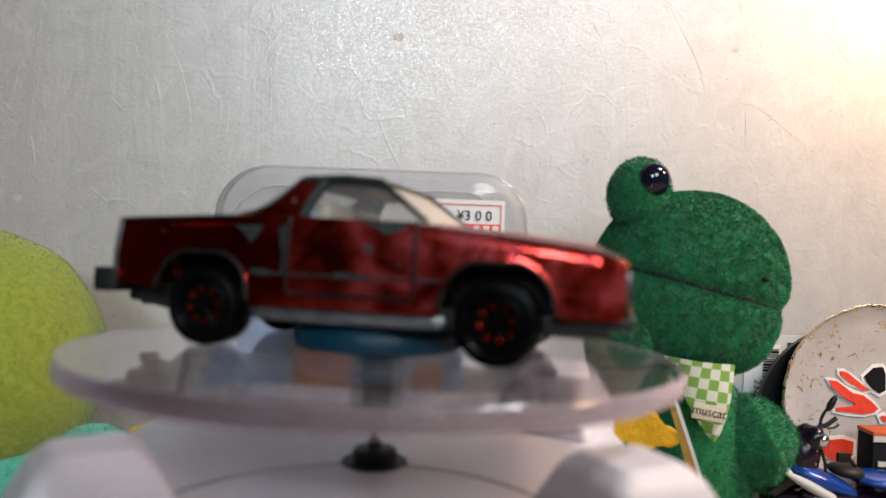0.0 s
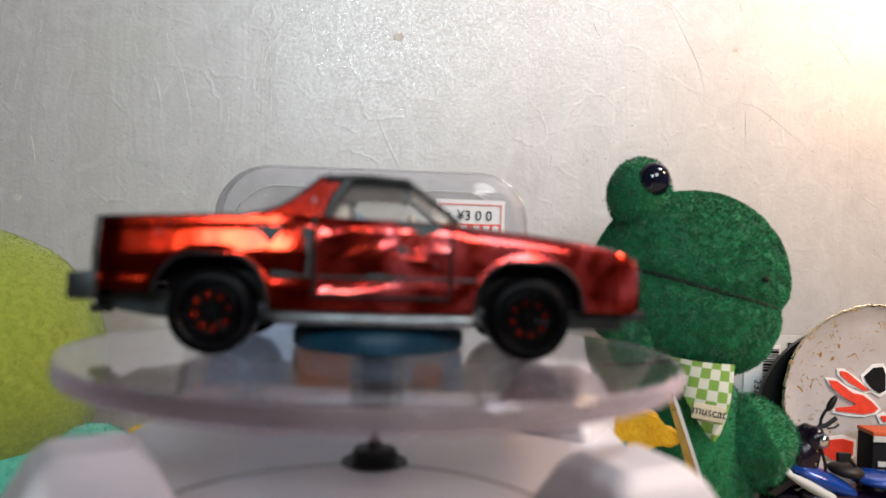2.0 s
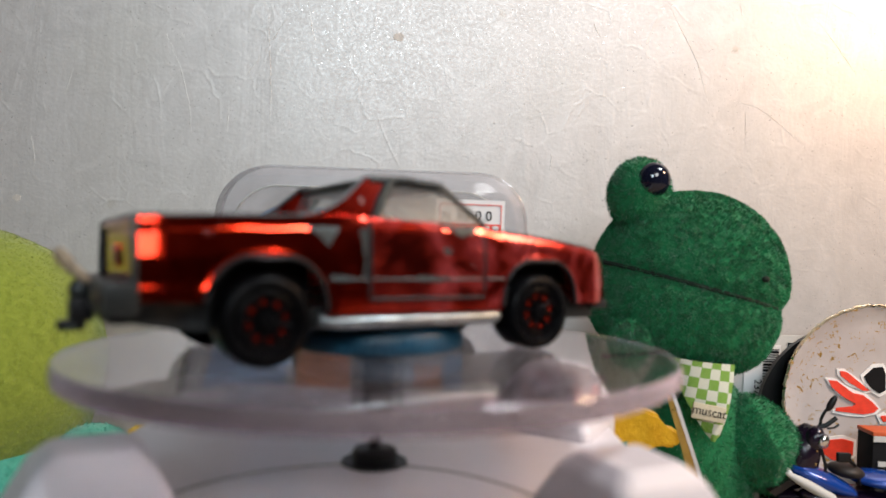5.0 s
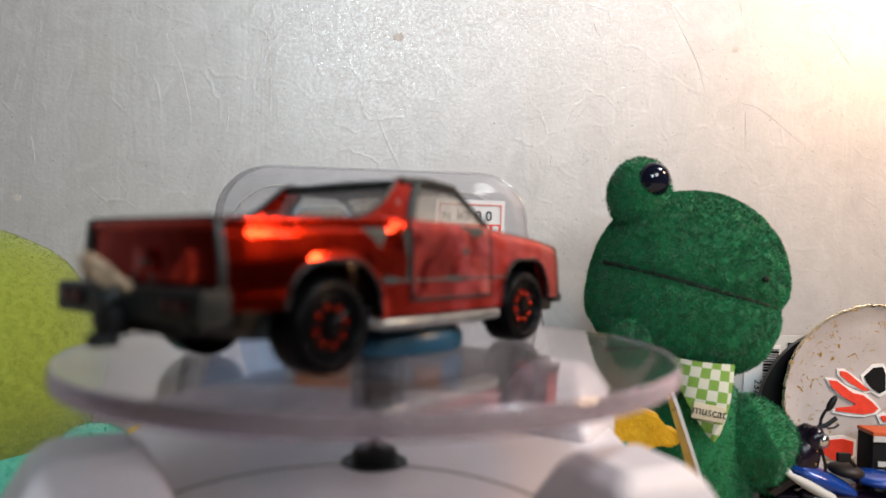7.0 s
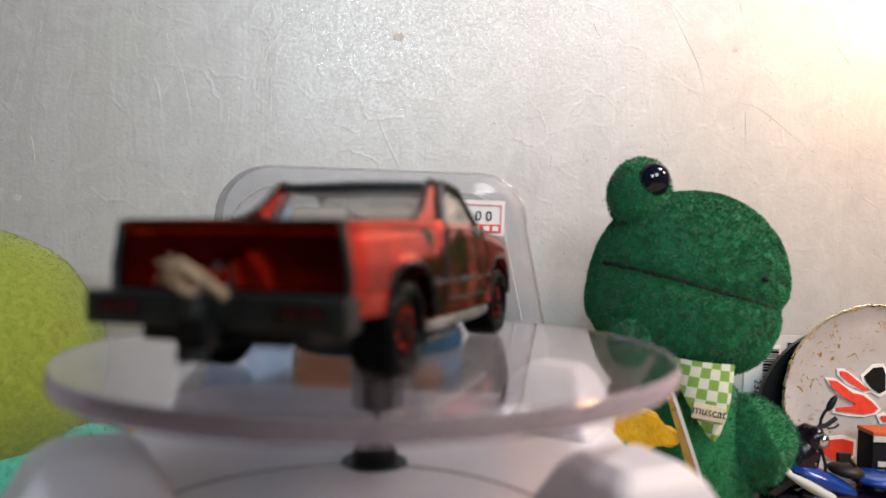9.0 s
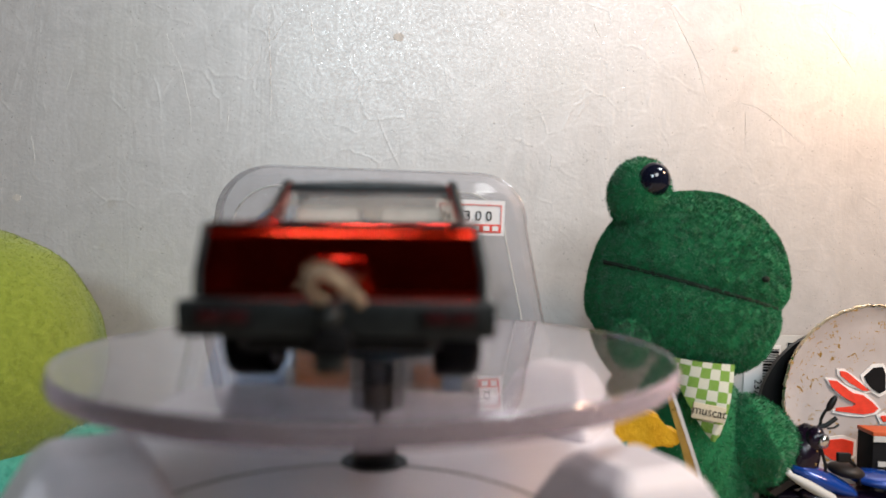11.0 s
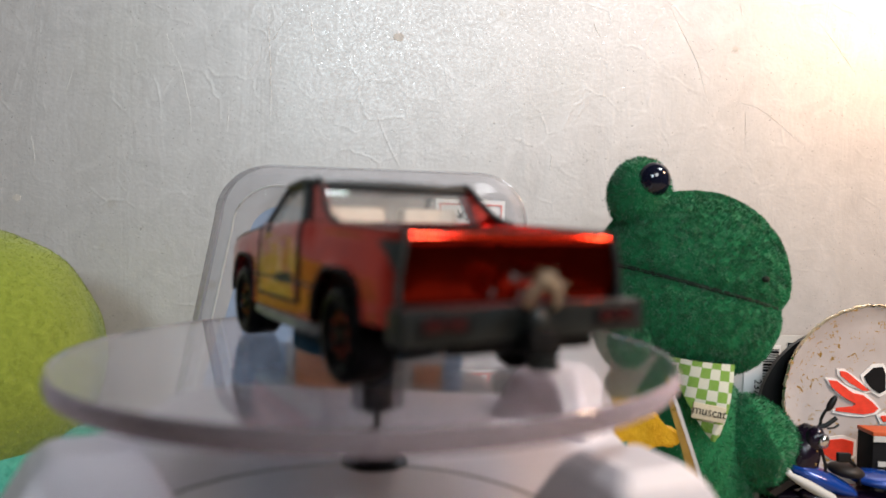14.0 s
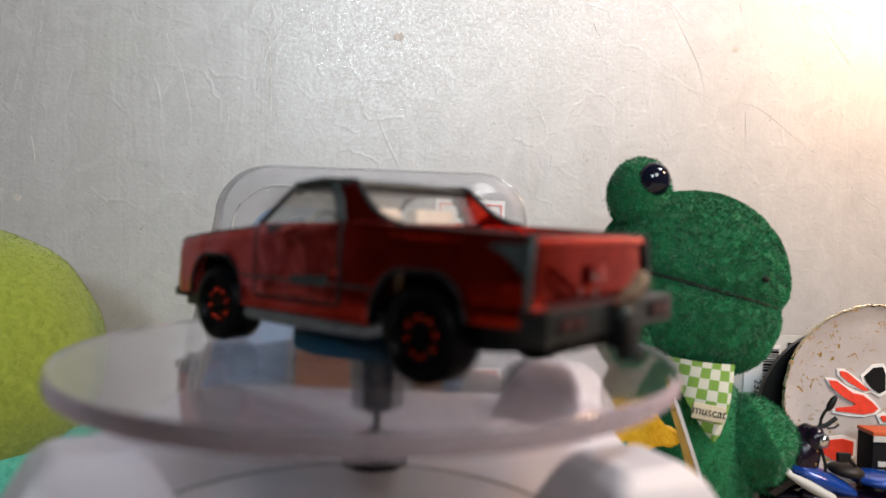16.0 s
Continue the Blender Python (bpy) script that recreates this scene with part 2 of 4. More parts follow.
def lathe(profile, seg=32, bm=None, m=None, ring=False):
    """Turns (radius, height) pairs round the z axis; a ring has a closed profile."""
    rows = []
    for r, z in profile:
        rows.append([(r * math.cos(2 * math.pi * i / seg), r * math.sin(2 * math.pi * i / seg), z) for i in range(seg)])
    if m is not None:
        rows = [[tuple(m @ Vector(p)) for p in r] for r in rows]
    if ring:
        out = grid(rows + rows[:1], True, bm)
        bmesh.ops.remove_doubles(out, verts=out.verts, dist=0.0005)
        return out
    return grid(rows, True, bm, True)


def rbox(x0, x1, y0, y1, z0, z1, bevel=0.4, seg=2, bm=None):
    b = bmesh.new()
    bmesh.ops.create_cube(b, size=1)
    for v in b.verts:
        v.co = ((x0 + x1) / 2 + v.co.x * (x1 - x0), (y0 + y1) / 2 + v.co.y * (y1 - y0), (z0 + z1) / 2 + v.co.z * (z1 - z0))
    if bevel:
        bmesh.ops.bevel(b, geom=list(b.edges), offset=bevel, segments=seg, affect="EDGES", profile=0.6)
    if bm is None:
        return b
    me = bpy.data.meshes.new("joined")
    b.to_mesh(me)
    b.free()
    bm.from_mesh(me)
    bpy.data.meshes.remove(me)
    return bm


def tube(path, radius, seg=8, bm=None):
    """A round bar along a path; radius is a number or one for each point."""
    pts = [Vector(p) for p in path]
    rad = radius if isinstance(radius, (list, tuple)) else [radius] * len(pts)
    rows = []
    for i, p in enumerate(pts):
        d = (pts[min(i + 1, len(pts) - 1)] - pts[max(i - 1, 0)]).normalized()
        s = d.cross(Vector((0, 0, 1)) if abs(d.z) < 0.9 else Vector((1, 0, 0))).normalized()
        u = s.cross(d)
        rows.append([tuple(p + (s * math.cos(a) + u * math.sin(a)) * rad[i])
                     for a in (2 * math.pi * k / seg for k in range(seg))])
    return grid(rows, True, bm, True)


def plate(outline, depth, axis="y", bm=None):
    """A flat plate of an outline in (x, z), (x, y) or (y, z), given depth (a, b) along axis."""
    a, b = depth
    put = {"y": lambda p, d: (p[0], d, p[1]), "z": lambda p, d: (p[0], p[1], d), "x": lambda p, d: (d, p[0], p[1])}[axis]
    return grid([[put(p, a) for p in outline], [put(p, b) for p in outline]], True, bm, True)


def blob(centre, radii, m=None, nu=36, nv=24, shape=None, bm=None):
    """An ellipsoid, with an optional change of each point of the unit sphere."""
    c, rows = Vector(centre), []
    for j in range(nv + 1):
        th = math.pi * (0.004 + 0.992 * j / nv)
        row = []
        for i in range(nu):
            ph = 2 * math.pi * i / nu
            p = Vector((math.sin(th) * math.cos(ph), math.sin(th) * math.sin(ph), math.cos(th)))
            k = shape(p) if shape else 1.0
            q = Vector((p.x * radii[0] * k, p.y * radii[1] * k, p.z * radii[2] * k))
            row.append(tuple(c + (m @ q if m else q)))
        rows.append(row)
    return grid(rows, True, bm, True)


def pile(name, source, material, parent, count, length, width, seed, droop=0.35):
    """Short tufts standing on the faces of a made part."""
    rnd = random.Random(seed)
    me = source.data
    faces = [p for p in me.polygons]
    acc, total = [], 0.0
    for p in faces:
        total += p.area
        acc.append(total)
    picks = np.searchsorted(np.array(acc), np.array([rnd.random() * total for _ in range(count)]))
    verts, tris = [], []
    for fi in picks:
        p = faces[int(fi)]
        q = [me.vertices[v].co for v in p.vertices]
        if len(q) != 4:
            continue
        u, v = rnd.random(), rnd.random()
        co = (q[0] * (1 - u) + q[1] * u) * (1 - v) + (q[3] * (1 - u) + q[2] * u) * v
        n = p.normal.copy()
        lean = Vector((rnd.uniform(-1, 1), rnd.uniform(-1, 1), rnd.uniform(-1, 1) - droop))
        flow = Vector(noise.noise_vector(co * 140)) * 0.25 + Vector(noise.noise_vector(co * 520)) * 0.8
        d = n * 0.7 + lean * 0.32 + flow * 0.8
        d = (d if d.dot(n) > 0.15 else d + n * 0.5).normalized()
        side = d.cross(n).normalized() * width * MM
        ln = length * MM * rnd.uniform(0.5, 1.25)
        k = len(verts)
        base = co - n * 0.0002
        verts += [base - side, base + side, base + d * ln]
        tris.append((k, k + 1, k + 2))
    out = bpy.data.meshes.new(name)
    out.from_pydata([tuple(v) for v in verts], [], tris)
    out.materials.append(material)
    ob = new(name, out)
    ob.parent = parent
    return tagged(ob, kind="stuff")


def lettering(name, text, size, m, material, parent, squeeze=1.0):
    cu = bpy.data.curves.new(name, "FONT")
    cu.body, cu.size, cu.align_x, cu.align_y, cu.extrude = text, size, "CENTER", "CENTER", 0.00003
    tmp = new(name, cu)
    me = bpy.data.meshes.new_from_object(tmp.evaluated_get(bpy.context.evaluated_depsgraph_get()))
    bpy.data.objects.remove(tmp)
    me.transform(m @ Matrix.Diagonal((squeeze, 1, 1, 1)))
    me.materials.clear()
    me.materials.append(material)
    ob = new(name, me)
    ob.parent = parent
    return ob


# ---- the room and the shelf top ----
def structure(name, bm, material, label):
    return tagged(part(name, bm, material, None, "", False), label, "room", "", "structure")


structure("wall_north", rbox(-1400, 1400, 134.3, 184, -720, 1700, 0), WALL, "crinkled pearl-white wallpaper on the wall behind")
structure("wall_south", rbox(-1400, 1400, -1560, -1510, -720, 1700, 0), ROOM, "plain dark taupe painted wall")
structure("wall_east", rbox(1350, 1400, -1510, 134, -720, 1700, 0), ROOM, "plain dark taupe painted wall")
structure("wall_west", rbox(-1400, -1350, -1510, 134, -720, 1700, 0), ROOM, "plain dark taupe painted wall")
structure("ceiling", rbox(-1400, 1400, -1560, 184, 1700, 1740, 0), ROOM, "plain dark taupe ceiling")
structure("floor", rbox(-1400, 1400, -1560, 184, -760, -720, 0), WOOD, "plain brown floor")

# creases and stains on the wallpaper
north = bpy.data.objects["wall_north"]
CREASES = (
    ((-89.0, 162.5), (-83.7, 151.0), (-80.4, 139.4), (-79.0, 127.7)),
    ((-54.0, 169.7), (-53.0, 158.0), (-52.1, 142.4), (-52.2, 133.6)),
    ((-46.2, 171.9), (-50.9, 163.9), (-52.5, 161.5)),
    ((-40.5, 176.0), (-38.8, 166.3), (-37.0, 160.2)),
    ((-56.1, 156.3), (-58.7, 152.3), (-61.1, 148.7)),
    ((135.5, 175.7), (142.7, 167.2), (150.0, 157.3)),
    ((106.4, 146.9), (116.3, 144.7), (124.3, 139.2), (133.5, 131.3)),
    ((112.4, 143.6), (112.6, 137.8), (112.3, 131.7)),
    ((84.5, 178.7), (90.8, 167.2), (95.1, 159.2), (99.8, 144.1)),
    ((108.4, 181.5), (110.3, 174.6)),
    ((-134.8, 125.7), (-133.7, 121.4), (-133.1, 115.6)),
    ((-70.1, 167.1), (-72.0, 163.5)),
    ((45.7, 126.1), (45.5, 120.2)),
    ((-66.6, 138.0), (-66.9, 129.8)),
    ((58.4, 171.9), (60.9, 166.9)),
    ((-120.8, 149.6), (-123.0, 141.8)),
)
rnd = random.Random(21)
for line in CREASES:
    pts = []
    for (xa, za), (xb, zb) in zip(line, line[1:]):
        for k in range(6):
            pts.append((xa + (xb - xa) * k / 6 + rnd.uniform(-0.12, 0.12), 134.32, za + (zb - za) * k / 6))
    pts.append((line[-1][0], 134.32, line[-1][1]))
    rad = [0.075 * math.sin(math.pi * (0.06 + 0.88 * k / (len(pts) - 1))) + 0.03 for k in range(len(pts))]
    part("crease", tube(pts, rad, 6), CRINKLE, north)
for x, z, r in ((-8.6, 164.3, 1.8), (108.0, 164.4, 1.1), (-139.1, 104.0, 1.5)):
    o = [(x + r * (1 + 0.35 * noise.noise(Vector((a * 1.3, x, z)))) * math.cos(a), z + r * 0.8 * (1 + 0.35 * noise.noise(Vector((x, a * 1.3, z)))) * math.sin(a))
         for a in (2 * math.pi * k / 18 for k in range(18))]
    part("stain", plate(o, (134.24, 134.32)), STAIN, north)

table = thing("table", pose(0, 0, 0), "brown laminate table top standing against the wall", "table")
part("tabletop", rbox(-600, 600, -420, 133, -25, 0, 2), WOOD, table)
for x in (-570, 570):
    for y in (-390, 100):
        part("leg", rbox(x - 20, x + 20, y - 20, y + 20, -720, -25, 2), WOOD, table)

# ---- unseen camera body on a stand, added to shade car and base ----
blocker = thing("camera_blocker", pose(0.0095, -0.126, 0), "unseen black camera body on a stand, added to block light", "camera")
part("body", rbox(-47, 47, -14, 15, 66, 124, 4, 3), DARK, blocker)
part("grip", rbox(-47.5, -36, -19, -10, 70, 120, 3, 3), DARK, blocker)
part("shutter_button", lathe([(4.5, 123.5), (4.5, 126), (4.0, 126.6), (0.3, 126.7)], 24, m=Matrix.Translation((-34, 0, 0))), SILVER, blocker)
part("stand_post", lathe([(6, 3), (6, 66.2), (5, 66.3)], 24), DARK, blocker)
part("stand_foot", lathe([(26, 0), (26, 2.4), (24.5, 3.2), (0.4, 3.4)], 40), DARK, blocker)

# ---- turntable base ----
PLATE_Z = 60.0
base = thing("display_turntable", pose(0, 0, 0), "white plastic turntable base with four faceted corner posts", "turntable")


def octagon(h, c, cx=0, cy=0):
    return [(cx - h + c, cy - h), (cx + h - c, cy - h), (cx + h, cy - h + c), (cx + h, cy + h - c),
            (cx + h - c, cy + h), (cx - h + c, cy + h), (cx - h, cy + h - c), (cx - h, cy - h + c)]


bm = plate(octagon(43, 9), (0, PLATE_Z), "z")
bmesh.ops.bevel(bm, geom=[e for e in bm.edges], offset=0.7, segments=2, affect="EDGES")
part("body", bm, WHITE, base)
lid = part("lid", lathe([(28.6, PLATE_Z - 0.3), (28.6, PLATE_Z + 0.05), (28.2, PLATE_Z + 0.28), (0.4, PLATE_Z + 0.3)], 72,
                        m=Matrix.Translation((0.5, -29.8, 0))), WHITE, base)
ring = [(0.5 + 28.9 * math.cos(a), -29.8 + 28.9 * math.sin(a), PLATE_Z + 0.06) for a in
        (radians(12 + 156 * i / 48) for i in range(49))]
part("seam", tube(ring, 0.22, 6), GROOVE, base, "thin dark seam round the lid")
part("socket", lathe([(5.1, PLATE_Z - 1.0), (5.1, PLATE_Z + 0.34), (4.9, PLATE_Z + 0.44), (4.5, PLATE_Z + 0.36), (3.5, PLATE_Z + 0.31)], 40), BLACK, base)
part("grommet", lathe([(3.45, PLATE_Z), (3.4, PLATE_Z + 1.9), (3.2, PLATE_Z + 2.3), (2.8, PLATE_Z + 2.45), (1.2, PLATE_Z + 2.5), (0.95, PLATE_Z + 2.6),
                       (0.9, PLATE_Z + 3.6)], 32), BLACK, base, "glossy black rubber grommet")


def corner_post(cx, cy, turn, top):
    m = Matrix.Translation((cx, cy, 0)) @ Matrix.Rotation(radians(turn), 4, "Z")
    b = bmesh.new()
    rows = []
    for h, c, z in ((9.6, 1.2, PLATE_Z - 30), (9.6, 1.2, PLATE_Z + top - 8.5), (6.4, 1.0, PLATE_Z + top - 1.8), (4.4, 0.8, PLATE_Z + top)):
        rows.append([tuple(m @ Vector((p[0], p[1], z))) for p in octagon(h, c)])
    grid(rows, True, b, True)
    bmesh.ops.bevel(b, geom=list(b.edges), offset=0.3, segments=2, affect="EDGES")
    return b


for post_x, post_y, turn, top in ((-31.4, -24.0, 32, 8.9), (32.6, -24.0, 24, 9.8), (32.0, 27.0, -28, 9.6)):
    part("corner_post", corner_post(post_x, post_y, turn, top), WHITE, base, "", False)

# ---- turning disc ----
DISC_Z = 78.0


def spin(t):
    """The pose of the turning, slightly wobbling disc."""
    th = -15.0 + 9.66 * t - 0.63 * math.sin(math.pi * t / 16.0)
    return pose(0, 0, DISC_Z * MM, 0, 0, th) @ pose(0, 0, 0, -1.55) @ pose(0, 0, 0, 0, -0.23)


disc = thing("turntable_disc", spin(0), "clear acrylic turntable disc with a frosted pinkish edge", "disc")
R, OX, OY = 44.4, 0.24, 0.44
off = Matrix.Translation((OX, OY, 0))
plate_ob = part("plate", lathe([(0.6, -2.6), (R - 0.5, -2.6), (R - 0.5, 0.0), (0.6, 0.0)], 128, m=off), DISC, disc)
edge_ob = part("edge", lathe([(R - 0.48, -2.62), (R - 0.12, -2.35), (R, -1.95), (R, -1.4), (R - 0.06, -0.95), (R - 0.16, -0.55), (R - 0.3, -0.2), (R - 0.48, 0.02)], 128, m=off, ring=True),
               RIMEDGE, disc, "frosted pinkish edge")
edge_ob.visible_shadow = False
part("hub_core", lathe([(2.3, -11.6), (2.3, -2.7), (2.0, -2.65)], 24), DARK, disc, "dark core under the disc")
sl = part("hub_sleeve", lathe([(4.0, -11.0), (4.0, -2.7), (3.6, -2.65)], 32), SLEEVE, disc, "clear plastic sleeve")
sl.visible_shadow = False
part("spindle", lathe([(0.55, -15.6), (0.55, -11.5), (0.4, -11.45)], 12), STEEL, disc, "thin steel spindle")

cap = thing("bottle_cap", spin(0), "dark blue plastic cap between disc and toy car", "cap")
part("shell", lathe([(11.2, 0.05), (12.4, 0.2), (12.7, 0.9), (12.6, 2.6), (12.0, 3.4), (10.5, 3.75), (0.3, 3.8)], 56), BLUE_CAP, cap)
ribs = bmesh.new()
for i in range(64):
    a = 2 * math.pi * i / 64
    tube([(12.72 * math.cos(a), 12.72 * math.sin(a), 0.5), (12.66 * math.cos(a), 12.66 * math.sin(a), 2.7)], 0.16, 5, ribs)
tagged(part("grip_rib", ribs, BLUE_CAP, cap), kind="stuff")

# ---- toy pickup ----
XR, XF, ZW, RW = -22.0, 20.5, 5.75, 5.75
ARCH = 7.5


def lerp(x, pts):
    """Linear between (x, value) pairs."""
    if x <= pts[0][0]:
        return pts[0][1]
    for (a, va), (b, vb) in zip(pts, pts[1:]):
        if x <= b:
            return va + (vb - va) * (x - a) / (b - a)
    return pts[-1][1]


def z_low(x):
    z = lerp(x, [(-37, 8.4), (-29, 8.2), (-14.6, 6.3), (13, 6.3), (28, 6.9), (36.5, 6.7)])
    for c in (XR, XF):
        d = abs(x - c)
        if d < ARCH:
            z = max(z, ZW + min(7.7, (ARCH ** 2.6 - d ** 2.6) ** (1 / 2.6) * 1.06))
    return z


def z_belt(x):
    return lerp(x, [(-37, 17.9), (-24, 18.5), (-12, 18.9), (-8, 18.8), (9, 18.4), (12, 17.8), (22, 16.9), (31, 15.8), (34.6, 15.0), (36.4, 14.0)])


def side_y(x, z):
    """Half width of the body at x and z: upright below, leaning in above, with a chamfered bed rail."""
    w = lerp(x, [(-37, 14.2), (-34, 14.6), (-10, 14.8), (10, 14.8), (26, 14.3), (33, 13.5), (35.2, 12.5), (36.4, 11.7)])
    under = z_belt(x) - z
    bed = min(1.0, max(0.0, (-9.5 - x) / 4.0))
    y = w - (0.05 + 0.14 * bed) * max(0.0, 4.8 - max(under, 1.3 * bed))
    y -= bed * (0.21 * max(0.0, 1.3 - under) + 0.16 * max(0.0, 1 - abs(under - 1.35) / 0.4))
    y -= (1 - bed) * 0.11 * max(0.0, 2.0 - under) ** 2
    y += (0.06 + 0.09 * bed) * min(1.0, max(0.0, (10.3 - z) / 0.7)) - 0.025 * max(0.0, 9.0 - z) ** 1.4
    for c in (XR, XF):
        d = math.hypot(x - c, (z - ZW))
        if d < ARCH + 1.5:
            y += 0.30 * max(0.0, 1 - abs(d - ARCH) / 1.5)
    return y


def side_rows(x0, x1, step, zl, zt, grow=0.0, n=34):
    rows, m = [], max(2, int(round((x1 - x0) / step)))
    for i in range(m + 1):
        x = x0 + (x1 - x0) * i / m
        a, b = zl(x), zt(x)
        rows.append([(x, side_y(x, a + (b - a) * j / n) + grow, a + (b - a) * j / n) for j in range(n + 1)])
    return rows


def mirrored(rows, s):
    return [[(x, s * y, z) for x, y, z in r] for r in rows]


def solid(bm, thick):
    bmesh.ops.recalc_face_normals(bm, faces=bm.faces)
    bmesh.ops.solidify(bm, geom=list(bm.faces), thickness=thick)
    return bm


car = thing("toy_pickup", spin(0) @ pose(0, 0.84 * MM, 0), "worn red metallic die-cast toy pickup with chipped paint on the disc", "toy car")

# sides, bonnet and nose
bm = bmesh.new()
for s in (1, -1):
    rows = mirrored(side_rows(-36.8, 36.4, 0.5, z_low, z_belt), s)
    # inner return of each wheel arch and sill
    rows = [[(r[0][0], r[0][1] - s * 1.6, r[0][2] + 0.05)] + r for r in rows]
    grid(rows, False, bm)
hood = []
for i in range(27):
    x = 10.6 + (36.4 - 10.6) * i / 26
    zb, yb = z_belt(x), side_y(x, z_belt(x))
    row = []
    for j in range(25):
        k = -1 + 2 * j / 24
        rise = 0.6 * (1 - abs(k) ** 2.2)
        if abs(k) < 0.42 and 12 < x < 33:
            rise += 0.35
        row.append((x - (1.0 * (1 - k * k) if i == 0 else 0) * -1.2, k * yb, zb + rise))
    hood.append(row)
grid(hood, False, bm)
nose = []
for j in range(9):
    k = j / 8
    row = []
    for i in range(25):
        q = -1 + 2 * i / 24
        zt = z_belt(36.4) + 0.6 * (1 - abs(q) ** 2.2)
        z = zt + (6.9 - zt) * k
        row.append((36.4 + 0.5 * k + 0.35 * (1 - q * q), q * (side_y(36.4, z)), z))
    nose.append(row)
grid(nose, False, bm)
bmesh.ops.remove_doubles(bm, verts=bm.verts, dist=0.02)
part("body_shell", bm, PAINT, car, "red candy paint rubbed through to grey metal", angle=30)

# grille and lamps on the nose
part("grille", rbox(36.6, 37.3, -6.5, 6.5, 9.2, 12.8, 0.2), DARK, car)
for s in (-1, 1):
    part("headlight", rbox(36.1, 37.0, min(s * 7.2, s * 11.2), max(s * 7.2, s * 11.2), 9.4, 12.8, 0.3), ZINC, car)
part("front_bumper", rbox(33.5, 37.6, -12.0, 12.0, 5.6, 7.2, 0.5), GUNMETAL, car, "dark grey front bumper")

# rubbed edges round the wheel arches and along the belt
for c in (XR, XF):
    for s in (-1, 1):
        path = []
        for i in range(33):
            x = c - ARCH + 0.02 + (2 * ARCH - 0.04) * i / 32
            z = z_low(x)
            path.append((x, s * (side_y(x, z) + 0.02), z))
        part("arch_lip", tube(path, 0.32, 6), DARK, car, "dark worn wheel arch lip")
for s in (-1, 1):
    for x0, x1 in ((-36.7, -17.5), (10.8, 36.0)):
        path = [(x0 + (x1 - x0) * i / 24, s * (side_y(x0 + (x1 - x0) * i / 24, z_belt(x0 + (x1 - x0) * i / 24)) - 0.05),
                 z_belt(x0 + (x1 - x0) * i / 24)) for i in range(25)]
        part("belt_edge", tube(path, 0.20, 6), EDGE, car, "rubbed grey upper edge")
    path = [(-36.85, s * side_y(-36.8, 8.4 + 9.5 * i / 10), 8.4 + 9.5 * i / 10) for i in range(11)]
    part("corner_edge", tube(path, 0.42, 6), WORN, car, "bare grey rear corner")

# doors
for s in (-1, 1):
    rows = mirrored(side_rows(-8.5, 9.4, 0.45, lambda x: 8.4, lambda x: z_belt(x) - 0.05, 0.16), s)
    part("door", grid(rows), DENT, car, "dented glossy red door")
    gap = []
    for i in range(11):
        z = z_belt(-8.7) + (8.2 - z_belt(-8.7)) * i / 10
        gap.append((-8.7, s * (side_y(-8.7, z) + 0.02), z))
    gap += [(-8.7 + 18.3 * i / 20, s * (side_y(-8.7 + 18.3 * i / 20, 8.2) + 0.02), 8.2) for i in range(1, 21)]
    gap += [(9.6, s * (side_y(9.6, 8.2 + 10.2 * i / 10) + 0.02), 8.2 + 10.2 * i / 10) for i in range(1, 11)]
    part("door_gap", tube(gap, 0.30, 6), DARK, car, "dark gap round the door")
    for x0, x1 in ((-14.4, -9.0), (-8.2, 9.2), (10.0, 13.2)):
        strip = [(x0 + (x1 - x0) * i / 20, s * (side_y(x0 + (x1 - x0) * i / 20, 10.8) + 0.08), 10.8) for i in range(21)]
        part("side_strip", tube(strip, 0.20, 6), WORN, car, "rubbed grey side strip")



def worn_patch(outline, side, lift):
    """A bare patch that follows the body side, from an outline in (x, z)."""
    cx, cz = sum(p[0] for p in outline) / len(outline), sum(p[1] for p in outline) / len(outline)
    fineline = []
    for (xa, za), (xb, zb) in zip(outline, outline[1:] + outline[:1]):
        for k in range(4):
            x, z = xa + (xb - xa) * k / 4, za + (zb - za) * k / 4
            fineline.append((x + 0.25 * noise.noise(Vector((x * 2, z * 2, 1))), z + 0.25 * noise.noise(Vector((x * 2, z * 2, 7)))))
    rows = []
    for k in (1.0, 0.75, 0.5, 0.25, 0.02):
        rows.append([(cx + (x - cx) * k, side * (side_y(cx + (x - cx) * k, cz + (z - cz) * k) + lift), cz + (z - cz) * k) for x, z in fineline])
    return part("worn_patch", grid(rows, True), WORN, car, "bare grey metal where paint is rubbed off")


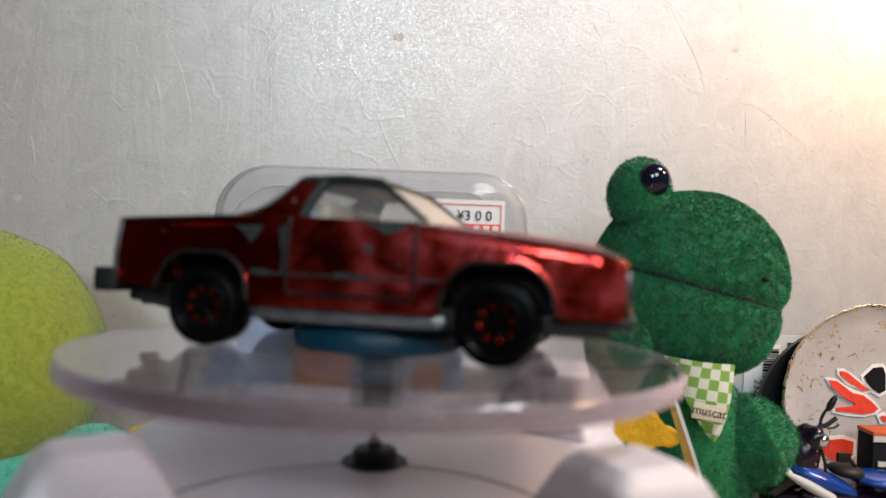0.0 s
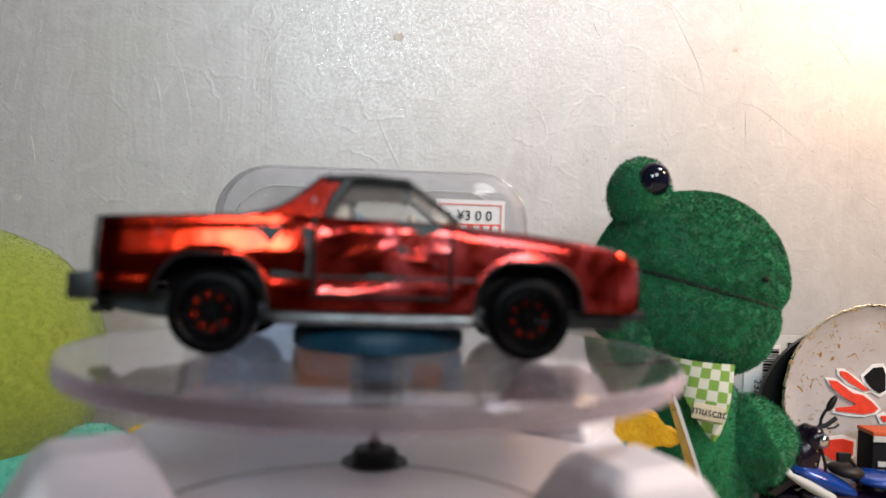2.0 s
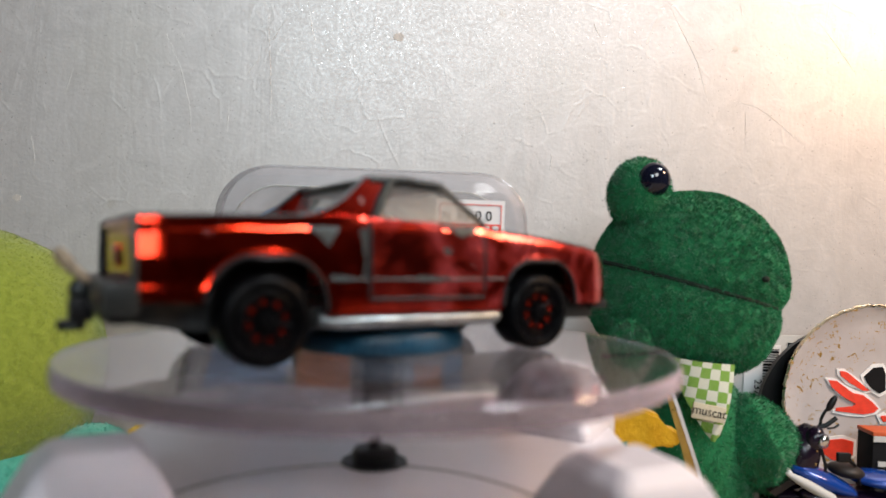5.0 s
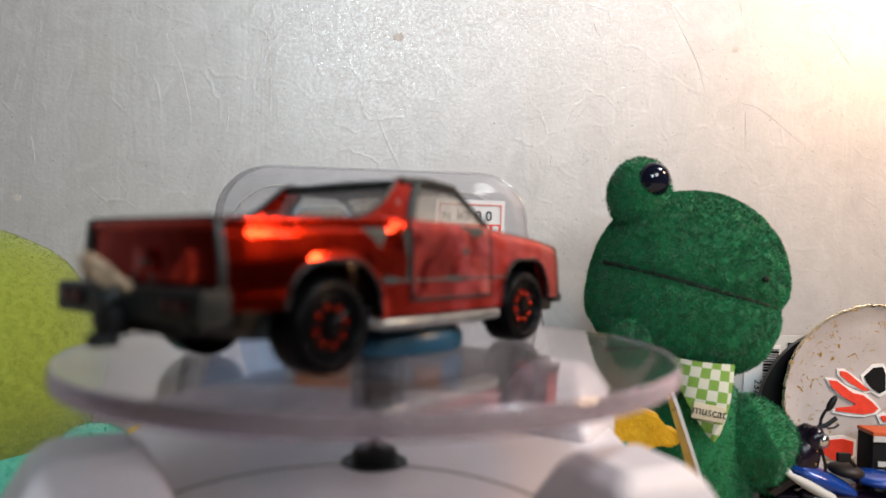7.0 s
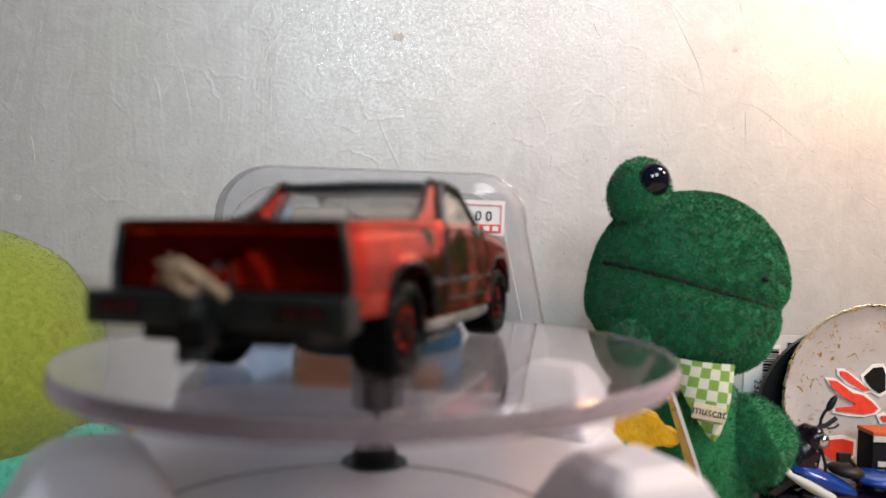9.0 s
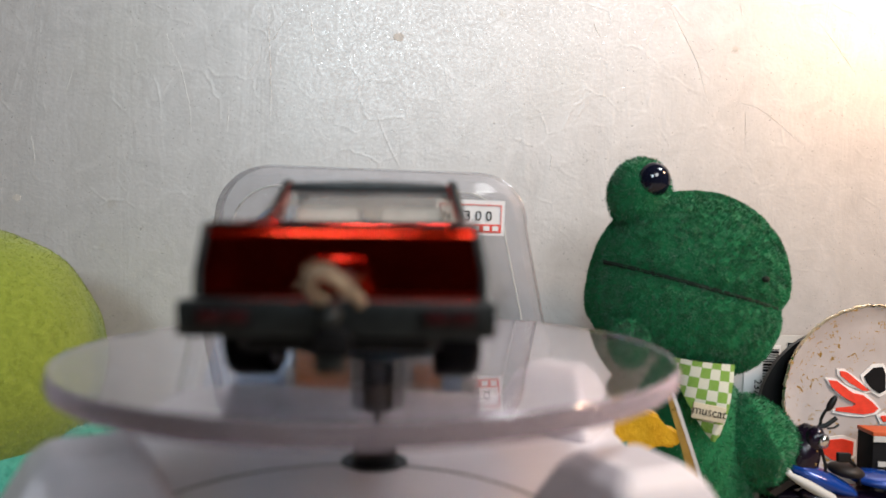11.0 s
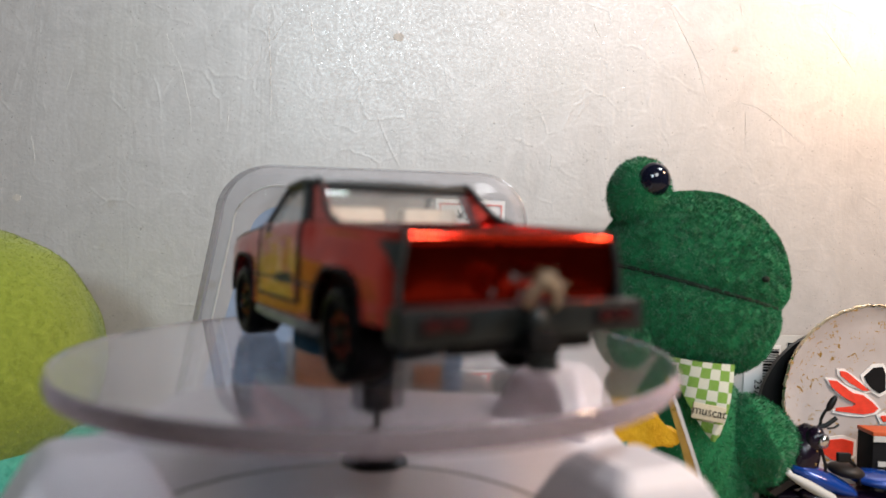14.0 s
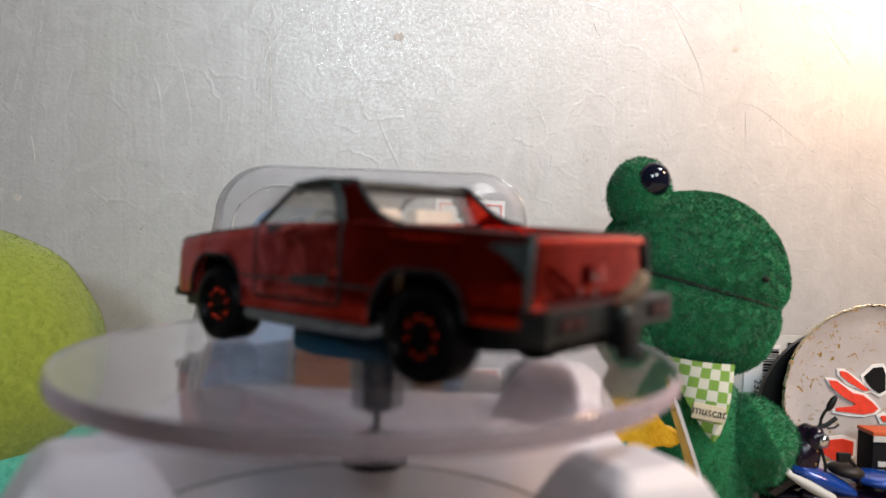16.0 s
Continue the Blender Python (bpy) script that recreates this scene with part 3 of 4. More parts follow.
for side, lift, outline in (
        (-1, 0.04, [(-17.4, 17.3), (-15.0, 17.5), (-12.8, 17.4), (-13.6, 16.0), (-14.6, 14.9), (-15.6, 16.2)]),
        (-1, 0.05, [(-10.3, 17.2), (-9.1, 17.6), (-9.1, 14.0), (-9.1, 10.6), (-9.7, 11.2), (-9.5, 13.6)]),
        (-1, 0.05, [(-14.2, 11.4), (-11.0, 11.2), (-10.6, 10.5), (-13.8, 10.4)]),
        (-1, 0.20, [(1.6, 18.3), (8.6, 18.2), (7.6, 17.2), (5.4, 16.6), (4.2, 17.4)]),
        (-1, 0.20, [(2.4, 15.0), (3.6, 15.3), (4.0, 14.4), (2.8, 14.1)]),
        (-1, 0.20, [(-1.6, 11.3), (3.2, 11.2), (3.0, 10.4), (-1.4, 10.4)]),
        (1, 0.20, [(-6.6, 11.9), (0.8, 11.6), (2.2, 10.6), (-5.8, 10.3)]),
        (1, 0.20, [(3.4, 18.2), (7.8, 18.1), (6.0, 17.0)]),
        (1, 0.05, [(-36.4, 17.0), (-31.0, 16.9), (-34.0, 15.6), (-36.3, 13.6)])):
    worn_patch(outline, side, lift)

# load bed and tailgate
for s in (-1, 1):
    rows = []
    for i in range(30):
        x = -36.6 + 26.6 * i / 29
        z, y = z_belt(x), side_y(x, z_belt(x))
        rows.append([(x, s * y, z), (x, s * (y - 0.3), z + 0.18), (x, s * (y - 1.5), z + 0.15), (x, s * (y - 1.7), z - 0.1), (x, s * (y - 1.8), 14.2)])
    part("bed_rail", grid(rows), PAINT, car)
part("bed_floor", rbox(-36.0, -9.5, -12.6, 12.6, 13.6, 14.2, 0), DARK, car, "dark load bed floor")
tg = []
for x, z in ((-36.3, 8.4), (-36.4, 10.4), (-36.65, 10.9), (-36.75, 13.6), (-36.8, 16.6), (-37.2, 16.85), (-37.28, 17.0), (-37.22, 17.3), (-37.05, 17.6), (-36.75, 17.88),
             (-35.6, 18.0), (-35.4, 14.0)):
    tg.append([(x + 0.25 * abs(k) ** 6, k * min(side_y(-36.8, min(z, 17.9)), 13.9), z) for k in (-1 + 2 * i / 30 for i in range(31))])
part("tailgate", grid(tg), PAINT, car, angle=20)
part("tailgate_lip", rbox(-36.9, -35.5, -12.6, 12.6, 17.85, 18.15, 0.12), EDGE, car, "rubbed dark upper lip")
part("tailgate_handle", rbox(-37.15, -36.7, -2.2, 2.6, 12.0, 14.6, 0.2), PAINT, car)

# bumper with lamps and the tow hook with its cord
part("rear_bumper", rbox(-40.0, -36.4, -15.3, 15.3, 7.0, 10.6, 0.5), GUNMETAL, car, "dark grey rear step bumper")
part("bumper_skirt", rbox(-38.8, -35.4, -9.0, 9.0, 5.4, 7.4, 0.6), DARK, car)
for s in (-1, 1):
    part("lamp_recess", rbox(-40.2, -39.7, min(s * 7.8, s * 13.6), max(s * 7.8, s * 13.6), 7.9, 9.9, 0.2), DARK, car)
    for a in (8.5, 11.0):
        part("tail_lamp", rbox(-40.35, -40.0, min(s * a, s * (a + 2.1)), max(s * a, s * (a + 2.1)), 8.4, 9.6, 0.15), LAMP_RED, car)
hook = part("tow_hook", rbox(-42.0, -39.2, -1.6, 2.0, 5.2, 8.2, 0.7), DARK, car, "grey metal tow hook")
part("hook_ring", lathe([(0.6, 0), (1.6, 0), (1.6, 1.2), (0.6, 1.2)], 16, m=Matrix.Translation((-41.6, 0.2, 4.2))), GUNMETAL, hook)
part("hook_ball", blob((-40.7, 0.6, 9.0), (1.3, 1.3, 1.5), None, 20, 14), GUNMETAL, hook)
rnd = random.Random(5)
LOOP = ((-40.1, -2.4, 10.3), (-40.8, -2.1, 11.0), (-41.6, -1.3, 11.9), (-42.3, -0.2, 12.8), (-42.9, 0.9, 13.5), (-43.0, 1.6, 13.4),
        (-42.5, 2.1, 12.5), (-41.7, 2.2, 11.6), (-40.9, 1.7, 10.9), (-40.3, 0.9, 10.4))
cord = bmesh.new()
for k in range(5):
    path = []
    for i in range(46):
        u = i / 45 * (len(LOOP) - 1)
        j = min(int(u), len(LOOP) - 2)
        p = Vector(LOOP[j]).lerp(Vector(LOOP[j + 1]), u - j)
        a = 2 * math.pi * k / 5 + u * 1.5
        w = 1.25 if 2.5 < u < 5.5 else 0.8
        path.append((p.x + 0.30 * w * math.cos(a) + rnd.uniform(-0.08, 0.08), p.y + 0.24 * w * math.cos(a + 1), p.z + 0.32 * w * math.sin(a) + rnd.uniform(-0.08, 0.08)))
    tube(path, [0.20 + 0.14 * rnd.random() for _ in path], 6, cord)
for k in range(70):
    p = Vector(rnd.choice(LOOP[2:7])) + Vector((0, rnd.uniform(-0.5, 0.5), rnd.uniform(-0.4, 0.4)))
    d = Vector((rnd.uniform(-1, 0.3), rnd.uniform(-1, 1), rnd.uniform(-0.7, 0.9)))
    tube([tuple(p), tuple(p + d * 0.7), tuple(p + d * 1.1 + Vector((0, 0, -0.2)))], [0.09, 0.07, 0.03], 4, cord)
tagged(part("cord_knot", cord, TAN, car, "frayed tan cord looped on the tow hook"), kind="stuff")


# cab: roof, sail panels, pillars, windows
def cab_y(z):
    return 13.2 - (z - 18.6) * 0.24


roof_rows = []
for i in range(15):
    x = -8.2 + 12.4 * i / 14
    edge = 0.5 * max(0, 1 - min(i, 14 - i) / 2.0)
    zr = 23.95 + 0.8 * math.sin(math.pi * min(1, 0.18 + 0.75 * i / 14)) ** 0.8 - 0.35 - edge
    roof_rows.append([(x, k * cab_y(24.2), zr + 0.45 * (1 - k * k) - 0.5 * max(0, abs(k) - 0.88) / 0.12) for k in (-1 + 2 * j / 20 for j in range(21))])
part("roof", solid(grid(roof_rows), 0.5), EDGE, car, "roof rubbed bare to grey metal")
for s in (-1, 1):
    top = [(-17.6, 18.75), (-15.4, 19.2), (-13.4, 20.0), (-11.6, 21.2), (-10.0, 22.6), (-8.4, 24.1), (-6.8, 24.5)]
    low = [(-17.4, 18.4), (-15.0, 18.4), (-12.6, 18.4), (-10.2, 18.4), (-7.8, 18.4), (-6.9, 21.2), (-5.4, 24.1)]
    rows = []
    for (xa, za), (xb, zb) in zip(top, low):
        rows.append([(xa + (xb - xa) * j / 5, s * cab_y(za + (zb - za) * j / 5), za + (zb - za) * j / 5) for j in range(6)])
    part("sail_panel", solid(grid(rows), 0.9), PAINT, car)
    part("sail_edge", tube([(x, s * (cab_y(z) - 0.3), z + 0.05) for x, z in top], 0.38, 6), EDGE, car, "rubbed grey sail panel edge")
    part("window_pillar", tube([(-7.3, s * (cab_y(18.8) + 0.05), 18.8), (-6.2, s * (cab_y(21.4) + 0.05), 21.4), (-4.5, s * (cab_y(24.1) + 0.05), 24.1)], 0.72, 8), WORN, car)
    part("roof_rail", tube([(-7.6, s * cab_y(24.3), 24.1), (-2, s * cab_y(24.3), 24.4), (3.8, s * cab_y(24.3), 23.9)], 0.55, 8), EDGE, car)
    part("windscreen_pillar", tube([(3.5, s * cab_y(24.0), 24.0), (7.2, s * cab_y(21.2), 21.2), (10.6, s * cab_y(18.6), 18.5)], [0.42, 0.38, 0.42], 8), EDGE, car)
    g = grid([[(-7.0, s * (cab_y(18.8) - 0.4), 18.7), (-5.0, s * (cab_y(23.9) - 0.4), 23.9)], [(9.6, s * (cab_y(18.8) - 0.4), 18.7), (3.4, s * (cab_y(23.9) - 0.4), 23.9)]])
    gl = part("side_window", g, GLASS, car, "clear scratched plastic window")
    gl.visible_shadow = False
wrows = []
for i in range(6):
    a = i / 5
    z = 24.0 - 5.6 * a
    wrows.append([(3.5 + 7.3 * a + 1.6 * (1 - k * k) * a, k * (cab_y(z) - 0.4), z) for k in (-1 + 2 * j / 12 for j in range(13))])
gl = part("windscreen", grid(wrows), SCREEN, car, "clear scratched plastic windscreen")
gl.visible_shadow = False
rrows = []
for i in range(4):
    a = i / 3
    z = 23.6 - 5.8 * a
    rrows.append([(-7.9 - 2.4 * a, k * (cab_y(z) - 0.9), z) for k in (-1, -0.5, 0, 0.5, 1)])
gl = part("rear_window", grid(rrows), GLASS, car, "clear scratched plastic rear window")
gl.visible_shadow = False
part("rear_header", rbox(-8.4, -7.0, -11.0, 11.0, 23.1, 24.2, 0.4), EDGE, car)
part("rear_sill", rbox(-10.8, -8.6, -12.6, 12.6, 13.8, 18.9, 0.4), PAINT, car)
part("windscreen_header", rbox(2.8, 4.2, -11.0, 11.0, 23.4, 24.2, 0.3), EDGE, car)

# interior
part("cab_floor", rbox(-9, 10, -13.0, 13.0, 6.6, 8.0, 0.2), DARK, car)
for s in (-1, 1):
    part("seat", rbox(-5.5, 2.2, s * 6.0 - 4.8, s * 6.0 + 4.8, 8.0, 14.0, 1.0), CREAM, car)
    part("seat_back", rbox(-7.0, -4.4, s * 6.0 - 4.6, s * 6.0 + 4.6, 13.0, 21.0, 1.0), CREAM, car)
part("headliner", rbox(-7.2, 3.0, -10.2, 10.2, 22.9, 23.5, 0.25), HEADLINER, car, "brown underside of the roof")
part("dashboard", rbox(6.8, 11.4, -12.8, 12.8, 13.0, 18.0, 0.8), CREAM, car)
wheel_m = Matrix.Translation((5.6, 6.0, 18.0)) @ Matrix.Rotation(radians(62), 4, "Y")
part("steering_wheel", tube([tuple(wheel_m @ Vector((2.6 * math.cos(a), 2.6 * math.sin(a), 0))) for a in (2 * math.pi * i / 24 for i in range(25))], 0.35, 6), CREAM, car)

# underside
part("chassis", rbox(-27.0, 34.5, -11.6, 11.6, 4.2, 7.0, 0.6), EDGE, car, "grey zinc underside")
part("rear_underbody", plate([(-37.5, 8.2), (-36.5, 5.6), (-31, 4.6), (-26, 4.2), (-26, 8.2)], (-10.0, 10.0), "y"), EDGE, car)
for s in (-1, 1):
    part("side_pipe", tube([(-14.6, s * 12.8, 5.6), (-13.0, s * 13.7, 5.3), (-6, s * 13.8, 5.2), (6, s * 13.8, 5.2), (12.4, s * 13.8, 5.3), (13.4, s * 13.0, 5.5)],
                           [0.7, 0.95, 1.0, 1.0, 0.95, 0.6], 14), SILVER, car, "bright zinc side pipe")
    part("sill_rail", rbox(-14.5, 13.2, min(s * 11.4, s * 13.2), max(s * 11.4, s * 13.2), 4.6, 6.5, 0.4), ZINC, car)
    for c in (XR, XF):
        part("wheel_well", rbox(c - 7.2, c + 7.2, min(s * 8.4, s * 9.4), max(s * 8.4, s * 9.4), 6.0, 13.6, 0.2), BLACK, car)
for c in (XR, XF):
    part("axle", tube([(c, -13.5, ZW), (c, 13.5, ZW)], 0.6, 8), STEEL, car)


def make_wheel(x, s):
    m = Matrix.Translation((x, 0, ZW)) @ Matrix.Rotation(radians(-90 * s), 4, "X")
    w = part("wheel", lathe([(4.1, 9.2), (5.3, 9.2), (5.72, 9.6), (5.75, 11.2), (5.75, 13.6), (5.6, 14.3), (5.2, 14.7), (4.3, 14.75), (4.0, 14.4), (3.7, 14.0), (3.7, 9.9)], 48, m=m),
             TYRE, car, "glossy black plastic wheel", angle=50)
    part("rim", lathe([(3.75, 13.3), (3.72, 14.35), (3.45, 14.45), (3.2, 13.9), (1.1, 13.7), (0.9, 14.3), (0.2, 14.35)], 32, m=m), TYRE, w)
    for i in range(8):
        a = 2 * math.pi * i / 8 + 0.2
        b = lathe([(0.46, 13.7), (0.46, 14.05), (0.32, 14.2), (0.05, 14.22)], 10,
                  m=m @ Matrix.Translation((2.3 * math.cos(a), 2.3 * math.sin(a), 0)))
        part("rim_stud", b, RIM, w, "red chrome stud")
    for i in range(8):
        a = 2 * math.pi * i / 8 + 0.2 + math.pi / 8
        part("rim_spoke", tube([tuple(m @ Vector((r * math.cos(a), r * math.sin(a), 13.95))) for r in (1.0, 3.3)], 0.20, 5), TYRE, w)
    return w


for x in (XR, XF):
    for s in (-1, 1):
        make_wheel(x, s)

# ---- clear blister pack ----
def soft_rect(x0, x1, z0, z1, r, flare_left, flare_right, n=8):
    """Outline of a rounded panel, wider at its foot by a flare on each side."""
    pts = []
    for cx, cz, a0 in ((x1 - r, z1 - r, 0), (x0 + r, z1 - r, 90)):
        for i in range(n + 1):
            a = radians(a0 + 90 * i / n)
            pts.append((cx + r * math.cos(a), cz + r * math.sin(a)))
    pts += [(x0, z0), (x1, z0)]
    k = 1.0 / (z1 - z0)
    mid = (x0 + x1) / 2
    return [(x + (flare_right if x > mid else -flare_left) * max(0, (z1 - r - z)) * k, z) for x, z in pts]


pack = thing("blister_pack", pose(0, 0, 0), "empty clear plastic blister pack with a price sticker", "packaging")
rows = []
for inset, y in ((0.0, 78.0), (0.0, 72.0), (1.0, 68.0), (3.0, 65.6), (6.0, 65.0)):
    rows.append([(x, y, z) for x, z in soft_rect(-49.3 + inset, 30.6 - inset, 0.0, 112.2 - inset * 0.9, 13.0 - inset * 0.4, 20.0, 25.0)])
rows.append([(x, 66.2, z) for x, z in soft_rect(-39.0, 22.0, 0.0, 105.2, 10.0, 20.0, 25.0)])
rows.append([(x, 72.0, z) for x, z in soft_rect(-36.5, 19.5, 0.0, 102.6, 9.0, 20.0, 25.0)])
bm = grid(rows, True)
sh = part("shell", bm, BLISTER_WALL, pack)
sh.visible_shadow = False
face = part("window_panel", plate(soft_rect(-36.5, 19.5, 0.0, 102.6, 9.0, 20.0, 25.0), (71.9, 72.3)), BLISTER, pack)
face.visible_shadow = False
part("fold_edge", tube([(x, 64.8, z) for x, z in (lambda o: o[-1:] + o[:-1])(soft_rect(-42.8, 24.6, 2.0, 106.6, 11.0, 20.0, 25.0))], 0.2, 6), GREY_CARD, pack)
part("flange_edge", tube([(x, 77.8, z) for x, z in soft_rect(-49.8, 31.2, 0.2, 112.6, 13.2, 20.0, 25.0)], 0.35, 6), BLISTER, pack)
insert = part("blue_tray", plate(soft_rect(-41.0, -8.0, 0.0, 102.0, 9.0, 27.0, 24.0), (73.0, 74.0)), SKYBLUE, pack, "pale blue backing inside")
part("printed_card", rbox(-30, 24, 72.8, 73.2, 0, 66, 0), GREY_CARD, pack, "grey printed card inside")
part("orange_print", rbox(-27.5, -13.5, 72.4, 72.75, 48, 64, 0), ORANGE, pack)
part("orange_mark", rbox(3.0, 10.0, 72.4, 72.75, 54.5, 60, 0.1), ORANGE, pack)
part("blue_mark", rbox(10.8, 15.5, 72.4, 72.75, 53, 63, 0.1), SKYBLUE, pack)

sticker = part("price_sticker", rbox(7.2, 24.2, 64.4, 64.7, 96.2, 104.8, 0), PAPER, pack, "white price sticker with red border")
part("red_band", rbox(8.2, 23.4, 64.25, 64.38, 96.9, 98.9, 0), RED_PRINT, sticker)
for x in (9.4, 11.8, 14.2, 17.4, 19.8, 22.0):
    part("white_bar", rbox(x - 0.75, x + 0.75, 64.15, 64.24, 97.3, 98.5, 0), PAPER, sticker)
for b in ((8.2, 23.4, 103.5, 103.7), (8.2, 8.4, 99, 103.5), (23.2, 23.4, 99, 103.5)):
    part("border_line", rbox(b[0], b[1], 64.25, 64.38, b[2], b[3], 0), RED_PRINT, sticker)
lettering("price", "\u00a53 0 0", 0.0034, pose(0.0168, 0.06424, 0.1008, 90), INK, sticker, 0.98)
lettering("code", "74", 0.0026, pose(0.0099, 0.06424, 0.1006, 90), INK, sticker, 0.9)


# ---- green frog plush ----
frog = thing("frog_plush", pose(0, 0, 0), "dark green plush frog with a checked bib, sitting by the wall", "plush toy")
tilt = Matrix.Rotation(radians(13.5), 3, "Y") @ Matrix.Rotation(radians(-18), 3, "Z")


def head_shape(p):
    k = 1.0
    a = abs(p.z + 0.10)
    if a < 0.12 and p.y < 0.55:
        k -= 0.06 * (1 - a / 0.12) * max(0.0, min(1.0, (p.x + 0.80) / 0.15))
    if p.z > 0:
        k -= 0.05 * p.z * max(0.0, min(1.0, 0.5 - p.x))
    else:
        h = math.hypot(p.x, p.y)
        k += 0.155 * (2 * h * -p.z) ** 2
    # sewn face panel along the cheek
    k -= 0.018 * max(0.0, 1 - abs(p.x + 0.72) / 0.05) * (1 if p.y < 0.3 else 0)
    return k * (1 + 0.012 * noise.noise(p * 5))


head = part("head", blob((79.3, 92, 86.8), (26.3, 24, 24.8), tilt, 64, 48, head_shape), GREEN, frog, angle=80)
pile("head_fur", head, FUR_GREEN, frog, 150000, 1.15, 0.14, 3)
seam = []
for i in range(41):
    a = radians(180 + 34 + 140 * i / 40)
    p = Vector((math.cos(a), math.sin(a), -0.10)).normalized()
    k = head_shape(p) * 1.012
    q = tilt @ Vector((p.x * 26.3 * k, p.y * 24 * k, p.z * 24.8 * k))
    seam.append((79.3 + q.x, 92 + q.y, 86.8 + q.z))
part("mouth_seam", tube(seam, 0.66, 6), THREAD, frog, "dark stitched mouth line")
way = tilt.transposed() @ Vector((9.4, -18.0, 0.8))
way *= 1.03 / math.sqrt((way.x / 26.3) ** 2 + (way.y / 24) ** 2 + (way.z / 24.8) ** 2)
part("nostril", blob(tuple(Vector((79.3, 92, 86.8)) + tilt @ way), (1.0, 1.0, 0.8), None, 12, 8), THREAD, frog)
eye_mound = part("eye_mound", blob((63.6, 88, 109.6), (8.3, 8.6, 10.0), Matrix.Rotation(radians(8), 3, "Y"), 36, 24), GREEN, frog)
pile("eye_fur", eye_mound, FUR_GREEN, frog, 9000, 1.3, 0.13, 4)
part("eye", blob((65.6, 81.2, 113.0), (4.4, 3.2, 4.8), Matrix.Rotation(radians(10), 3, "Y"), 36, 24), EYE_BLACK, frog, "glossy black plastic eye")
body = part("body", blob((81, 90, 32), (17, 17, 33), None, 40, 30), GREEN, frog)
pile("body_fur", body, FUR_GREEN, frog, 20000, 1.4, 0.14, 5)
for c, r, m, sd in (((96.5, 82, 42.5), (12.5, 8, 15.0), Matrix.Rotation(radians(-14), 3, "Y"), 6),
                    ((58.2, 72, 68.6), (4.8, 4.4, 6.6), None, 7), ((92, 78, 9), (17, 15, 9), None, 8), ((66, 82, 8), (13, 14, 8), None, 9)):
    kite = (lambda p: 1.0 / (abs(p.x) + abs(p.z) + 0.25) ** 0.42) if sd == 6 else None
    limb = part("limb", blob(c, r, m, 28, 20, kite), GREEN, frog)
    pile("limb_fur", limb, FUR_GREEN, frog, 11000, 1.4, 0.14, sd)


def pad(outline, y0, y1):
    b = plate(outline, (y0, y1))
    bmesh.ops.bevel(b, geom=list(b.edges), offset=0.7, segments=3, affect="EDGES")
    return b


foot = [(44, 44), (44, 54.5), (50, 55.2), (55, 54.6), (60, 55.4), (63.6, 54.0), (63.6, 51.8), (65.5, 51.2), (68.0, 50.6), (69.0, 48.6),
        (67.4, 46.6), (64.6, 46.4), (62, 47.6), (60.6, 44.6), (57, 43.4), (52, 44.8)]
part("foot", pad(foot, 60.5, 65.0), YELLOW, frog, "yellow felt webbed foot", angle=60)
part("leg", tube([(52, 64, 48), (60, 72, 30), (72, 82, 14)], [5, 6.5, 8], 16), GREEN, frog)

# bib with its name band and the hang tag ribbon
bib = []
for i in range(15):
    a = i / 14
    row = []
    for j in range(13):
        k = -1 + 2 * j / 12
        x = 76.5 + k * 8.9 * (1 - a) ** 0.68 + 3.2 * a
        row.append((x, 69.4 + 3.0 * k * k * (1 - a) + 0.5 * math.sin(3 * k + 4 * a), 66.2 - 0.10 * (x - 76) - 19.6 * a))
    bib.append(row)
bibo = part("bib", solid(grid(bib), 0.5), CHECK, frog, "green and white checked cloth bib")
band = part("name_band", rbox(-4.2, 4.2, -0.3, 0.3, -2.0, 2.0, 0.2), CLOTH_CREAM, frog, "cream cloth name band")
band.matrix_local = pose(0.0777, 0.0678, 0.0537, 0, 9, 0)
lettering("word", "muscat", 0.0033, pose(0, -0.00036, 0.0002, 90), INK, band, 0.92)
rib = [(64.2, 57.6, 62.5), (66.2, 57.0, 57), (69.4, 56.4, 48), (72.2, 56.0, 40), (73.8, 56.0, 33), (75, 57, 20), (76, 60, 4)]
part("tag_ribbon", grid([[(x - 0.45, y, z), (x + 0.3, y - 0.25, z + 0.2), (x + 0.45, y + 0.3, z)] for x, y, z in rib], True), PAPER, frog, "white paper tag cord")
part("gold_ribbon", grid([[(x - 0.9 - 1.3 * min(1, i / 3), y + 1.0, z - 1), (x + 0.1, y + 0.7, z - 1), (x + 0.1, y + 1.1, z - 1)] for i, (x, y, z) in enumerate(rib)], True), GOLD, frog, "gold ribbon")
tagc = thing("hang_tag", pose(0, 0, 0), "cream and yellow paper tag lying by the frog", "tag")
part("card", grid([[(70, 52, 40), (70, 52.5, 40.4)], [(78, 58, 34), (78, 58.5, 34.4)], [(90, 66, 27), (90, 66.5, 27.4)], [(96, 68, 0), (96, 68.5, 0)]]), CLOTH_CREAM, tagc)
part("yellow_print", rbox(80, 97, 69, 69.6, 0, 27.5, 0.1), YELLOW, tagc)

